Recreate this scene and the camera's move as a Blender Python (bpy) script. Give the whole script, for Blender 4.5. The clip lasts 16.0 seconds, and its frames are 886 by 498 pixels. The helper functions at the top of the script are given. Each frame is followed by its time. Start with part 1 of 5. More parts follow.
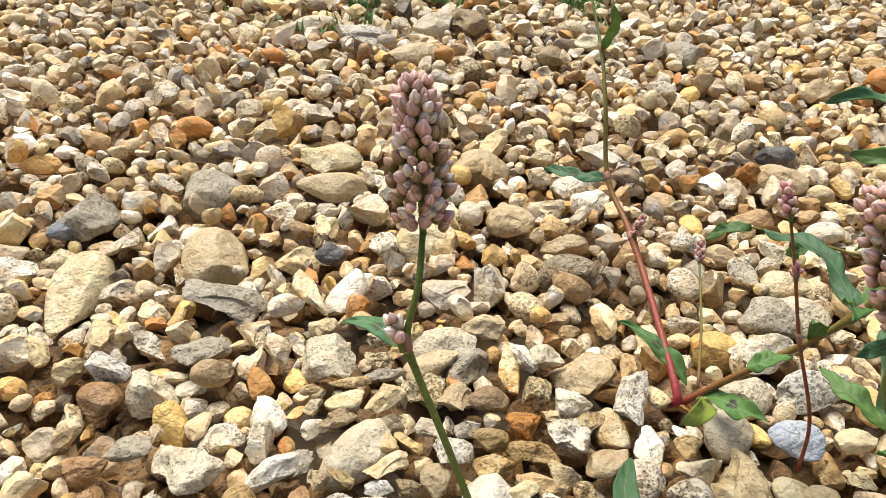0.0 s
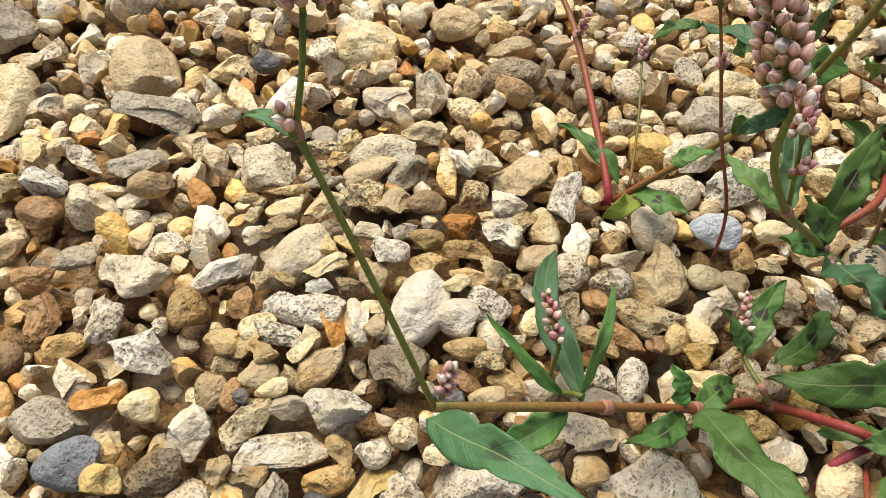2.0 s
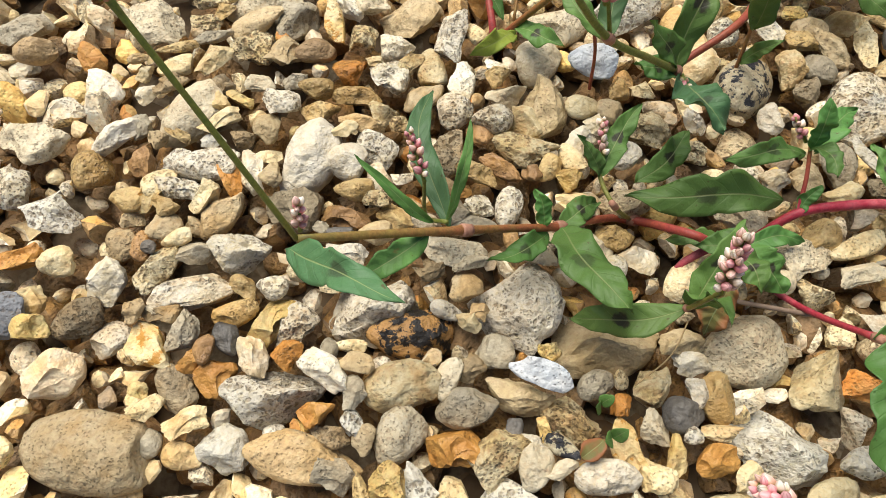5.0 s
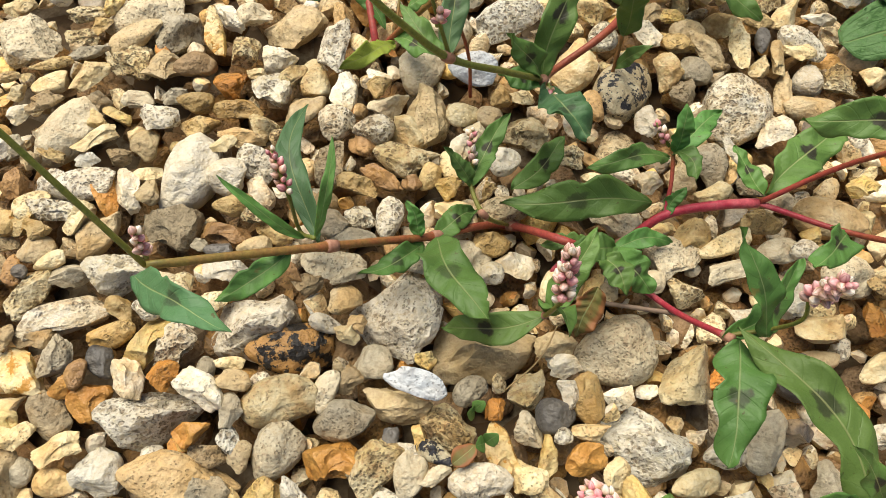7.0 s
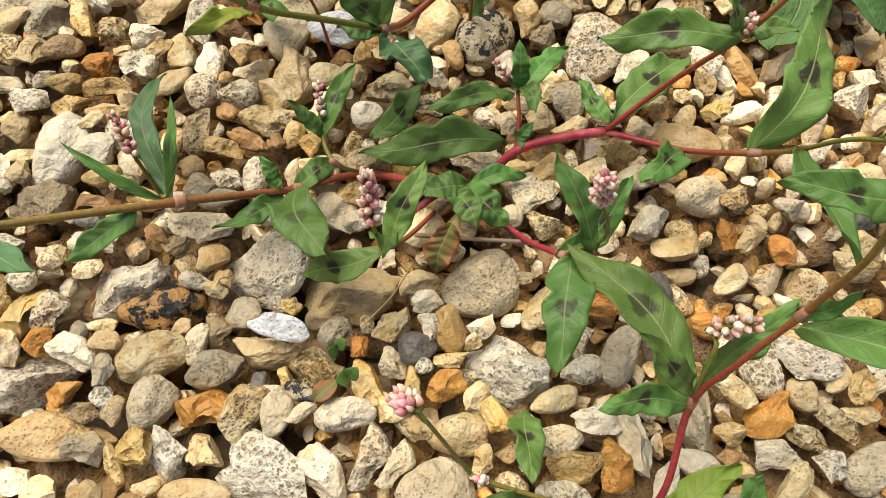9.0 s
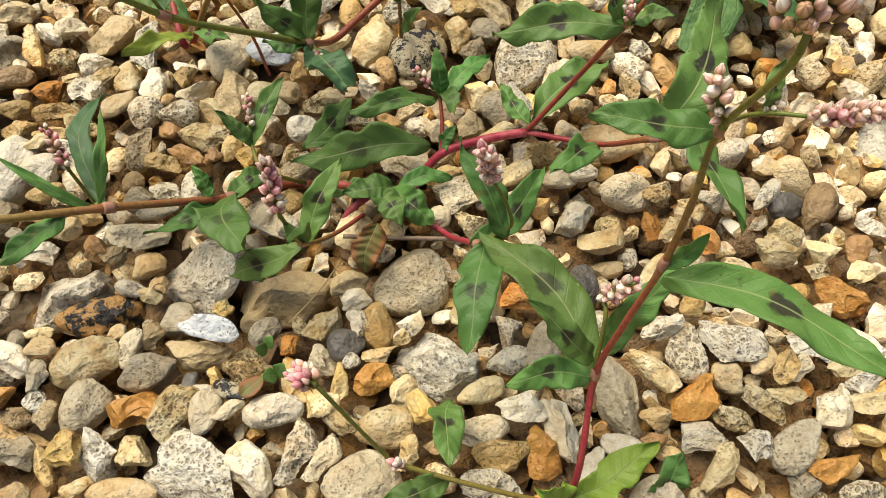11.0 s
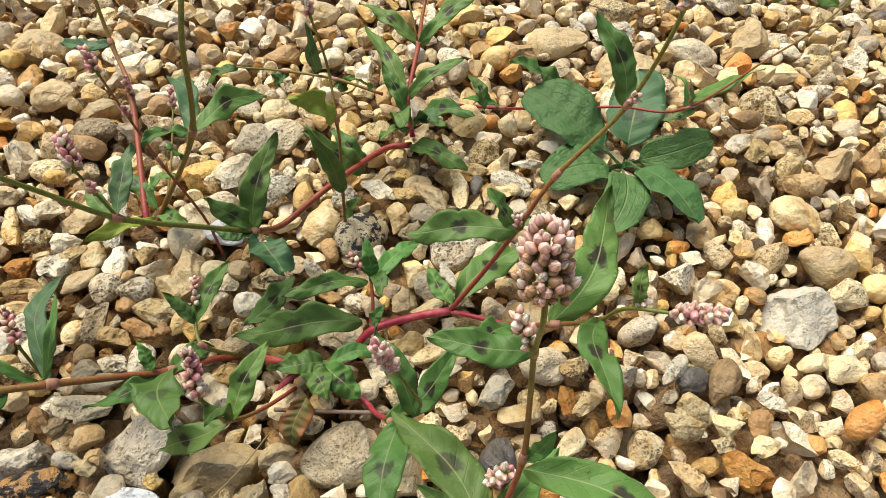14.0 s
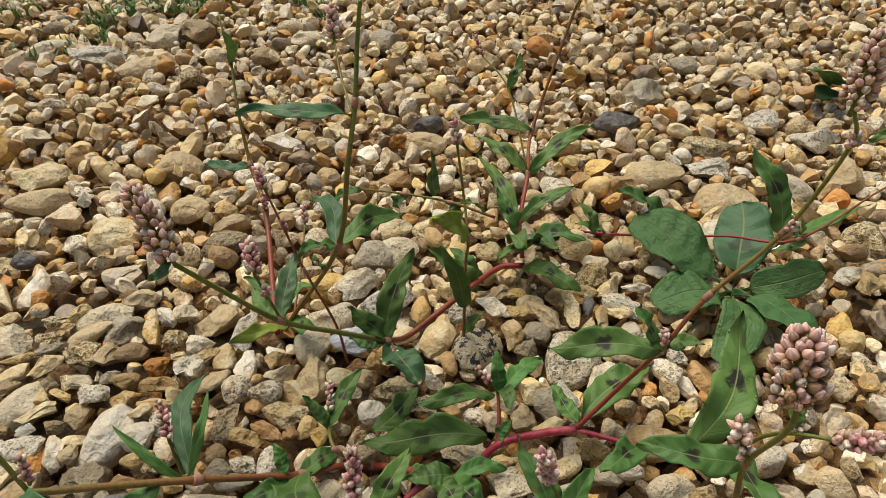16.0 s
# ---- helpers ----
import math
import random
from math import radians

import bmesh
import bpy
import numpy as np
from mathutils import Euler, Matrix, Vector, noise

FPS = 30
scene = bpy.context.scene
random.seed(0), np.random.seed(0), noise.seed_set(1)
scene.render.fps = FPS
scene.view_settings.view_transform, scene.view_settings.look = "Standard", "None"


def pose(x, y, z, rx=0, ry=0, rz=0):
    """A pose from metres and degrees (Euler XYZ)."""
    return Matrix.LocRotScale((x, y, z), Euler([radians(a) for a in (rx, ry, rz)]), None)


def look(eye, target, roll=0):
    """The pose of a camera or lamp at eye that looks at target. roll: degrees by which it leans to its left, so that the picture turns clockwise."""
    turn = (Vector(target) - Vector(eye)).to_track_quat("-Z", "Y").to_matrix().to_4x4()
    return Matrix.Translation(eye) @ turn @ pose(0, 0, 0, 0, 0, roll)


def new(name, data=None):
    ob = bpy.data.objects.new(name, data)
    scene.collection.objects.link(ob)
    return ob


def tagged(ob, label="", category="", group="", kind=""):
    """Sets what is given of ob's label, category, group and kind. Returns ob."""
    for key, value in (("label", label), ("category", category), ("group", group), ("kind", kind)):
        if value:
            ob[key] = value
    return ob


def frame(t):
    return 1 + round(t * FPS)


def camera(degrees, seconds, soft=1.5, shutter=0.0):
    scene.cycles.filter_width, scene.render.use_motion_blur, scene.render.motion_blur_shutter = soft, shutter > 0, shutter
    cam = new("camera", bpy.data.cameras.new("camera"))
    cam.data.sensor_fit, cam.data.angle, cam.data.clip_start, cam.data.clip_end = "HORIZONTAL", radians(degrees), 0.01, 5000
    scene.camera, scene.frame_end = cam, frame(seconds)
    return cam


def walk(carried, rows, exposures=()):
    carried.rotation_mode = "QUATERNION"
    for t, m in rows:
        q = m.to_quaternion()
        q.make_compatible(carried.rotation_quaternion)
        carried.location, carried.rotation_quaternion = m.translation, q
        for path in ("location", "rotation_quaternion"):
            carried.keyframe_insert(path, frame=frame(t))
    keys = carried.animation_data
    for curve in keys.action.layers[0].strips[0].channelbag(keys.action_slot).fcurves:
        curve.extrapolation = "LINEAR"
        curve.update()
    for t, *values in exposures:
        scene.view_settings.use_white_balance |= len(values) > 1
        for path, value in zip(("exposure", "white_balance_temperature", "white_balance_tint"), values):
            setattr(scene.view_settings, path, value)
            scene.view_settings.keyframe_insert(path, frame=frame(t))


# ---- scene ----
cam = camera(68.00, 16.0, soft=0.55)
PATH = [
    (0, (0.09451, 0.09306, 0.26406), (0.06545, 0.48206, -0.04872), 2.05),
    (0.5, (0.09179, 0.09653, 0.25323), (0.07750, 0.46203, -0.08766), 3.74),
    (1, (0.09251, 0.09566, 0.24713), (0.08211, 0.44897, -0.10651), 3.86),
    (1.5, (0.10209, 0.09687, 0.25706), (0.09327, 0.43155, -0.11431), 3.42),
    (2, (0.11487, 0.08765, 0.25994), (0.11393, 0.38110, -0.14488), 3.58),
    (2.5, (0.12638, 0.07956, 0.26853), (0.12736, 0.34420, -0.15569), 3.17),
    (3, (0.13360, 0.07518, 0.27494), (0.13861, 0.31065, -0.16612), 2.97),
    (3.5, (0.13999, 0.07354, 0.27676), (0.15713, 0.28729, -0.17493), 4.52),
    (3.7, (0.14144, 0.07440, 0.27820), (0.16656, 0.27304, -0.17996), 6.50),
    (5.8, (0.17005, 0.07270, 0.27823), (0.18635, 0.26445, -0.18326), 3.44),
    (6, (0.17371, 0.07523, 0.27778), (0.19474, 0.26467, -0.18447), 4.60),
    (6.5, (0.18201, 0.07970, 0.28343), (0.21202, 0.26775, -0.17888), 6.69),
    (7, (0.19626, 0.07907, 0.28749), (0.24067, 0.26502, -0.17452), 9.68),
    (7.5, (0.20905, 0.07366, 0.29432), (0.25595, 0.25862, -0.16783), 9.04),
    (8, (0.22438, 0.06166, 0.29566), (0.27461, 0.24689, -0.16604), 8.17),
    (8.5, (0.23927, 0.05198, 0.29411), (0.28909, 0.23284, -0.16937), 7.39),
    (8.7, (0.24606, 0.04970, 0.29374), (0.29474, 0.22935, -0.17032), 6.85),
    (10.8, (0.28530, 0.02108, 0.29576), (0.32970, 0.22596, -0.15817), 1.28),
    (11, (0.28793, 0.01506, 0.29314), (0.33549, 0.22987, -0.15585), 1.73),
    (11.5, (0.30727, 0.00957, 0.29630), (0.35847, 0.24065, -0.14414), 1.76),
    (12, (0.31965, 0.01080, 0.30182), (0.37658, 0.26332, -0.12596), 1.82),
    (12.5, (0.32408, 0.00954, 0.31021), (0.39098, 0.28710, -0.10026), 2.65),
    (13, (0.32257, 0.00884, 0.31960), (0.38820, 0.29571, -0.08463), 2.25),
    (13.5, (0.32207, 0.01074, 0.32495), (0.38898, 0.30530, -0.07350), 2.21),
    (14, (0.32179, 0.00986, 0.32746), (0.38989, 0.31194, -0.06511), 2.29),
    (14.5, (0.31318, 0.00996, 0.32755), (0.37539, 0.32501, -0.05569), 2.13),
    (15, (0.29558, 0.01106, 0.32726), (0.34677, 0.34856, -0.03808), 0.84),
    (15.5, (0.28469, 0.00825, 0.32982), (0.33123, 0.36185, -0.02061), 0.51),
    (16, (0.27387, 0.00314, 0.33496), (0.31663, 0.37782, 0.00665), 0.13),
]
EXPOSURES = [(0, 0.42, 5850, 15), (3, 0.24, 6200, 13), (6, 0.38, 6050, 13), (7, 0.36, 6350, 12), (8.5, 0.38, 6550, 13), (11.5, 0.32, 6500, 11), (13, 0.19, 6400, 12), (14, 0.38, 6250, 12), (14.5, 0.37, 6150, 12), (15, 0.0, 6250, 13), (16, -0.2, 6250, 13)]
walk(cam, [(t, look(eye, target, roll)) for t, eye, target, roll in PATH], EXPOSURES)

# ---- light ----
world = bpy.data.worlds.new("sky")
scene.world = world
world.use_nodes = True
wn = world.node_tree
sky = wn.nodes.new("ShaderNodeTexSky")
sky.sky_type, sky.sun_disc = "NISHITA", False
sky.sun_elevation, sky.sun_rotation = radians(60), radians(-32)
sky.air_density, sky.dust_density = 1.0, 3.0
wn.nodes["Background"].inputs["Strength"].default_value = 0.064
wn.links.new(sky.outputs[0], wn.nodes["Background"].inputs["Color"])
sun_data = bpy.data.lights.new("sun", "SUN")
sun_data.energy, sun_data.angle, sun_data.color = 4.4, radians(50), (1.0, 0.92, 0.76)
sun = new("sun", sun_data)
sun.matrix_world = look((0.0, 0.0, 5.0), (-math.sin(radians(-32)) * 2.9, -math.cos(radians(-32)) * 2.9, 0.0))


# ---- materials ----
def material(name, rough=0.6, spec=0.4):
    m = bpy.data.materials.new(name)
    m.use_nodes = True
    b = m.node_tree.nodes["Principled BSDF"]
    b.inputs["Roughness"].default_value = rough
    b.inputs["Specular IOR Level"].default_value = spec
    return m, m.node_tree, b


def node(nt, kind, **sockets):
    n = nt.nodes.new(kind)
    for k, v in sockets.items():
        n.inputs[k.replace("_", " ")].default_value = v
    return n


def noise_node(nt, where, scale, detail=3.0, rough=0.55):
    n = node(nt, "ShaderNodeTexNoise", Scale=scale, Detail=detail, Roughness=rough)
    nt.links.new(where, n.inputs["Vector"])
    return n.outputs["Fac"]


def ramp(nt, fac, stops, mode="LINEAR"):
    r = nt.nodes.new("ShaderNodeValToRGB")
    r.color_ramp.interpolation = mode
    e = r.color_ramp.elements
    while len(e) < len(stops):
        e.new(0.5)
    for el, (p, c) in zip(e, stops):
        el.position = p
        el.color = (*c, 1.0) if len(c) == 3 else (c[0], c[0], c[0], 1.0)
    nt.links.new(fac, r.inputs[0])
    return r.outputs["Color"]


def mix(nt, fac, a, b, mode="MIX"):
    n = nt.nodes.new("ShaderNodeMix")
    n.data_type, n.blend_type = "RGBA", mode
    for sock, v in ((n.inputs[0], fac), (n.inputs[6], a), (n.inputs[7], b)):
        if isinstance(v, (int, float)):
            sock.default_value = v
        elif isinstance(v, tuple):
            sock.default_value = (*v, 1.0)
        else:
            nt.links.new(v, sock)
    return n.outputs[2]


def maths(nt, op, a, b=0.0):
    n = nt.nodes.new("ShaderNodeMath")
    n.operation = op
    for sock, v in ((n.inputs[0], a), (n.inputs[1], b)):
        if isinstance(v, (int, float)):
            sock.default_value = v
        else:
            nt.links.new(v, sock)
    return n.outputs[0]


def bump(nt, bsdf, height, strength, distance):
    n = node(nt, "ShaderNodeBump", Strength=strength, Distance=distance)
    nt.links.new(height, n.inputs["Height"])
    nt.links.new(n.outputs[0], bsdf.inputs["Normal"])


def attribute(nt, name):
    n = nt.nodes.new("ShaderNodeAttribute")
    n.attribute_name = name
    return n.outputs["Fac"]


def place_vector(nt, rand):
    """World position, shifted by a random amount for each stone."""
    geo = nt.nodes.new("ShaderNodeNewGeometry")
    v = nt.nodes.new("ShaderNodeVectorMath")
    v.operation = "ADD"
    comb = nt.nodes.new("ShaderNodeCombineXYZ")
    for i, k in enumerate((7.0, 13.0, 3.0)):
        nt.links.new(maths(nt, "MULTIPLY", rand, k), comb.inputs[i])
    nt.links.new(geo.outputs["Position"], v.inputs[0])
    nt.links.new(comb.outputs[0], v.inputs[1])
    return v.outputs[0]


def dots(nt, at, scale, inner, outer, stray):
    """Rounded spots at random places, pulled out of shape by a fine noise."""
    rough = node(nt, "ShaderNodeTexNoise", Scale=scale * 0.9, Detail=3.0, Roughness=0.6)
    nt.links.new(at, rough.inputs["Vector"])
    warp = nt.nodes.new("ShaderNodeVectorMath")
    warp.operation = "MULTIPLY_ADD"
    nt.links.new(rough.outputs["Color"], warp.inputs[0])
    warp.inputs[1].default_value = (stray, stray, stray)
    nt.links.new(at, warp.inputs[2])
    cell = node(nt, "ShaderNodeTexVoronoi", Scale=scale)
    nt.links.new(warp.outputs[0], cell.inputs["Vector"])
    return ramp(nt, cell.outputs["Distance"], [(inner, (1.0,)), (outer, (0.0,))])


def stone_shading(m, nt, b, rand, pale, deep, pitted=0.3, patch=None, patch_at=0.55, gloss=0.0, warm=0.5):
    """A weathered pebble: a soft two-tone body, rusty stains of its own shape, pits and dark specks in clusters, a dusty skin."""
    at = place_vector(nt, rand)
    other = maths(nt, "FRACT", maths(nt, "MULTIPLY", rand, 91.7))
    third = maths(nt, "FRACT", maths(nt, "MULTIPLY", rand, 37.3))
    soft = ramp(nt, noise_node(nt, at, 70.0, 3.0), [(0.36, (0.0,)), (0.64, (1.0,))])
    col = mix(nt, soft, pale, deep)
    # rust that has soaked in, more on some stones than on others
    soaked = maths(nt, "ADD", noise_node(nt, at, 62.0, 4.0, 0.6), maths(nt, "MULTIPLY", maths(nt, "SUBTRACT", other, 0.5), 0.22))
    stain = ramp(nt, soaked, [(0.50, (0.0,)), (0.66, (1.0,))])
    col = mix(nt, maths(nt, "MULTIPLY", stain, warm), col, (0.50, 0.27, 0.075))
    mottle = noise_node(nt, at, 420.0, 5.0, 0.68)
    col = mix(nt, 0.30 + 0.25 * pitted, col, ramp(nt, mottle, [(0.32, (0.25, 0.22, 0.18)), (0.50, (0.52, 0.52, 0.52)), (0.68, (0.74, 0.74, 0.72))]), "OVERLAY")
    if patch:
        hard = ramp(nt, noise_node(nt, at, 150.0, 6.0, 0.68), [(patch_at - 0.015, (0.0,)), (patch_at + 0.015, (1.0,))])
        col = mix(nt, hard, col, patch)
    # clusters of fine specks and of larger hollows
    where = maths(nt, "ADD", noise_node(nt, at, 120.0, 3.0), maths(nt, "MULTIPLY", maths(nt, "SUBTRACT", third, 0.5), 0.30))
    where = ramp(nt, where, [(0.50 - 0.14 * pitted, (0.0,)), (0.66 - 0.14 * pitted, (1.0,))])
    specks = dots(nt, at, 640.0, 0.20 + 0.10 * pitted, 0.30 + 0.12 * pitted, 0.0016)
    specks = maths(nt, "MULTIPLY", specks, maths(nt, "ADD", maths(nt, "MULTIPLY", where, 0.9), 0.08))
    col = mix(nt, maths(nt, "MULTIPLY", specks, 0.30 + 0.32 * pitted), col, (0.095, 0.066, 0.036))
    holes = dots(nt, at, 300.0, 0.16 + 0.16 * pitted, 0.32 + 0.18 * pitted, 0.0036)
    holes = maths(nt, "MULTIPLY", holes, maths(nt, "MULTIPLY", where, min(1.0, 3.0 * pitted)))
    col = mix(nt, maths(nt, "MULTIPLY", holes, 0.25 + 0.45 * pitted), col, (0.20, 0.125, 0.055))
    nt.links.new(col, b.inputs["Base Color"])
    rough = maths(nt, "ADD", maths(nt, "MULTIPLY", soft, 0.15), 0.60 - gloss)
    nt.links.new(rough, b.inputs["Roughness"])
    swell = noise_node(nt, at, 130.0, 3.0, 0.5)
    skin = noise_node(nt, at, 560.0, 4.0, 0.66)
    height = maths(nt, "ADD", maths(nt, "MULTIPLY", swell, 1.2), maths(nt, "MULTIPLY", skin, 0.12 + 0.42 * pitted))
    height = maths(nt, "SUBTRACT", height, maths(nt, "MULTIPLY", specks, 0.12 + 0.16 * pitted))
    height = maths(nt, "SUBTRACT", height, maths(nt, "MULTIPLY", holes, 0.10 + 0.20 * pitted))
    bump(nt, b, height, 1.0, 0.0034)


def shade_stone(name, pale, deep, pitted=0.3, patch=None, patch_at=0.55, vary=0.18, warm=0.5):
    m, nt, b = material(name, 0.6, 0.35)
    rand = nt.nodes.new("ShaderNodeObjectInfo").outputs["Random"]
    stone_shading(m, nt, b, rand, pale, deep, pitted, patch, patch_at, 0.22 if "flint" in name else 0.06, warm)
    hsv = node(nt, "ShaderNodeHueSaturation", Saturation=1.02, Hue=0.504)
    old = b.inputs["Base Color"].links[0].from_socket
    nt.links.new(old, hsv.inputs["Color"])
    nt.links.new(maths(nt, "ADD", maths(nt, "MULTIPLY", rand, 2 * vary), 0.84 - vary), hsv.inputs["Value"])
    nt.links.new(hsv.outputs[0], b.inputs["Base Color"])
    return m


STONES = {
    "c": shade_stone("cream_flint", (0.80, 0.68, 0.42), (0.68, 0.51, 0.26), 0.22, warm=0.55),
    "t": shade_stone("tan_pebble", (0.58, 0.46, 0.28), (0.52, 0.38, 0.20), 0.10, warm=0.4),
    "ta": shade_stone("buff_limestone", (0.70, 0.61, 0.43), (0.61, 0.51, 0.34), 0.25, warm=0.15),
    "tb": shade_stone("brown_tan_pebble", (0.60, 0.47, 0.28), (0.54, 0.41, 0.22), 0.10, warm=0.15),
    "s": shade_stone("pitted_limestone", (0.78, 0.66, 0.42), (0.60, 0.44, 0.21), 0.95, warm=0.5),
    "sb": shade_stone("speckled_brown_pebble", (0.44, 0.36, 0.23), (0.33, 0.26, 0.16), 0.75, warm=0.3),
    "g": shade_stone("grey_pebble", (0.47, 0.42, 0.31), (0.40, 0.34, 0.23), 0.28, warm=0.15),
    "gs": shade_stone("speckled_grey_pebble", (0.80, 0.74, 0.59), (0.69, 0.61, 0.46), 0.55, vary=0.12, warm=0.15),
    "gw": shade_stone("pale_grey_stone", (0.78, 0.74, 0.61), (0.68, 0.62, 0.48), 0.6, vary=0.08, warm=0.08),
    "k": shade_stone("smooth_grey_cream_pebble", (0.77, 0.71, 0.57), (0.69, 0.62, 0.47), 0.15, warm=0.1),
    "w": shade_stone("white_flint", (0.86, 0.80, 0.64), (0.76, 0.64, 0.42), 0.18, vary=0.08, warm=0.35),
    "ws": shade_stone("speckled_white_stone", (0.84, 0.78, 0.62), (0.72, 0.62, 0.43), 0.80, vary=0.10, warm=0.3),
    "o": shade_stone("rust_flint", (0.50, 0.22, 0.055), (0.42, 0.165, 0.035), 0.45),
    "oa": shade_stone("orange_flint", (0.56, 0.29, 0.085), (0.48, 0.21, 0.05), 0.08),
    "ob": shade_stone("red_brown_flint", (0.33, 0.185, 0.083), (0.46, 0.27, 0.12), 0.2),
    "b": shade_stone("brown_pebble", (0.35, 0.25, 0.13), (0.46, 0.35, 0.20), 0.3),
    "bs": shade_stone("smooth_brown_pebble", (0.277, 0.182, 0.094), (0.317, 0.215, 0.112), 0.02, warm=0.1),
    "y": shade_stone("ochre_flint", (0.74, 0.50, 0.165), (0.66, 0.52, 0.26), 0.35),
    "yb": shade_stone("ochre_brown_flint", (0.52, 0.335, 0.125), (0.58, 0.43, 0.21), 0.35),
    "yo": shade_stone("cream_and_orange_flint", (0.76, 0.62, 0.36), (0.66, 0.44, 0.15), 0.2, (0.52, 0.26, 0.06), 0.54),
    "d": shade_stone("dark_flint", (0.10, 0.095, 0.088), (0.17, 0.155, 0.13), 0.1, warm=0.05),
    "bl": shade_stone("blue_grey_pebble", (0.25, 0.26, 0.27), (0.20, 0.21, 0.22), 0.3, warm=0.0),
    "m": shade_stone("black_patched_orange_flint", (0.475, 0.260, 0.093), (0.383, 0.200, 0.070), 0.2, (0.024, 0.021, 0.018), 0.50, warm=0.2),
    "m2": shade_stone("black_patched_buff_flint", (0.62, 0.54, 0.36), (0.47, 0.38, 0.23), 0.3, (0.028, 0.029, 0.034), 0.52),
    "shell": shade_stone("blue_white_flint_flake", (0.72, 0.73, 0.71), (0.58, 0.64, 0.68), 0.05, vary=0.05, warm=0.0),
}


def shade_gravel(name, colours, pitted, gloss=0.0, soil_shade=0.0, warm=0.5):
    """A range of stone colours over the many small stones of one mesh, turned rusty and darkened as painted gap shade
    where it lies deep.
    """
    m, nt, b = material(name, 0.6, 0.35)
    rand = nt.nodes.new("ShaderNodeNewGeometry").outputs["Random Per Island"]
    pale = ramp(nt, rand, [(i / len(colours), c) for i, c in enumerate(colours)], "CONSTANT")
    # rusty brown, dark enough to paint the shade of the gaps into the colour
    pale = mix(nt, soil_shade, pale, (0.17, 0.095, 0.040))
    deep = mix(nt, 0.4, pale, (0.58 - 0.3 * soil_shade, 0.39 - 0.25 * soil_shade, 0.18 - 0.12 * soil_shade))
    stone_shading(m, nt, b, rand, pale, deep, pitted, None, 0.5, gloss, warm)
    hsv = node(nt, "ShaderNodeHueSaturation", Saturation=1.02, Hue=0.504)
    old = b.inputs["Base Color"].links[0].from_socket
    again = maths(nt, "FRACT", maths(nt, "MULTIPLY", rand, 57.31))
    nt.links.new(old, hsv.inputs["Color"])
    nt.links.new(maths(nt, "ADD", maths(nt, "MULTIPLY", again, 0.40), 0.93), hsv.inputs["Value"])
    nt.links.new(hsv.outputs[0], b.inputs["Base Color"])
    return m


GRAVELS = {
    "smooth_gravel": (shade_gravel("smooth_flint_gravel", [(0.80, 0.68, 0.42), (0.70, 0.54, 0.30), (0.58, 0.46, 0.28), (0.84, 0.76, 0.56), (0.48, 0.42, 0.31), (0.74, 0.56, 0.26), (0.60, 0.52, 0.38), (0.82, 0.78, 0.64)], 0.15, 0.12), 0.355),
    "pitted_gravel": (shade_gravel("pitted_limestone_gravel", [(0.78, 0.66, 0.42), (0.66, 0.56, 0.38), (0.82, 0.75, 0.57), (0.56, 0.45, 0.28), (0.72, 0.58, 0.32), (0.60, 0.54, 0.42), (0.84, 0.78, 0.62)], 0.6, 0.0), 0.43),
    "rusty_gravel": (shade_gravel("rusty_flint_gravel", [(0.56, 0.29, 0.085), (0.44, 0.27, 0.12), (0.72, 0.48, 0.16), (0.35, 0.22, 0.11), (0.52, 0.33, 0.13), (0.60, 0.24, 0.06), (0.40, 0.28, 0.15)], 0.25, 0.18), 0.155),
    "dark_gravel": (shade_gravel("grey_and_dark_flint_gravel", [(0.13, 0.12, 0.11), (0.40, 0.36, 0.28), (0.30, 0.27, 0.22), (0.46, 0.42, 0.33), (0.20, 0.16, 0.12)], 0.25, 0.15, 0.0, 0.15), 0.06),
}
# rust-coloured chips, darkened in colour to deepen the shade between the stones
GRIT = shade_gravel("rusty_gap_shaded_grit", [(0.70, 0.58, 0.36), (0.56, 0.40, 0.20), (0.48, 0.26, 0.10), (0.62, 0.54, 0.40)], 0.6, 0.0, 0.85)


def shade_ground():
    m, nt, b = material("gritty_soil_and_stone", 0.9, 0.2)
    geo = nt.nodes.new("ShaderNodeNewGeometry").outputs["Position"]
    vor = node(nt, "ShaderNodeTexVoronoi", Scale=55.0)
    nt.links.new(geo, vor.inputs["Vector"])
    sep = nt.nodes.new("ShaderNodeSeparateColor")
    nt.links.new(vor.outputs["Color"], sep.inputs[0])
    col = ramp(nt, sep.outputs[0], [(0.0, (0.10, 0.065, 0.035)), (0.4, (0.20, 0.15, 0.09)), (0.7, (0.25, 0.20, 0.13)), (1.0, (0.13, 0.075, 0.032))])
    col = mix(nt, ramp(nt, noise_node(nt, geo, 300.0), [(0.4, (0.0,)), (0.7, (1.0,))]), col, (0.12, 0.085, 0.05))
    nt.links.new(col, b.inputs["Base Color"])
    bump(nt, b, vor.outputs["Distance"], 0.8, 0.01)
    return m


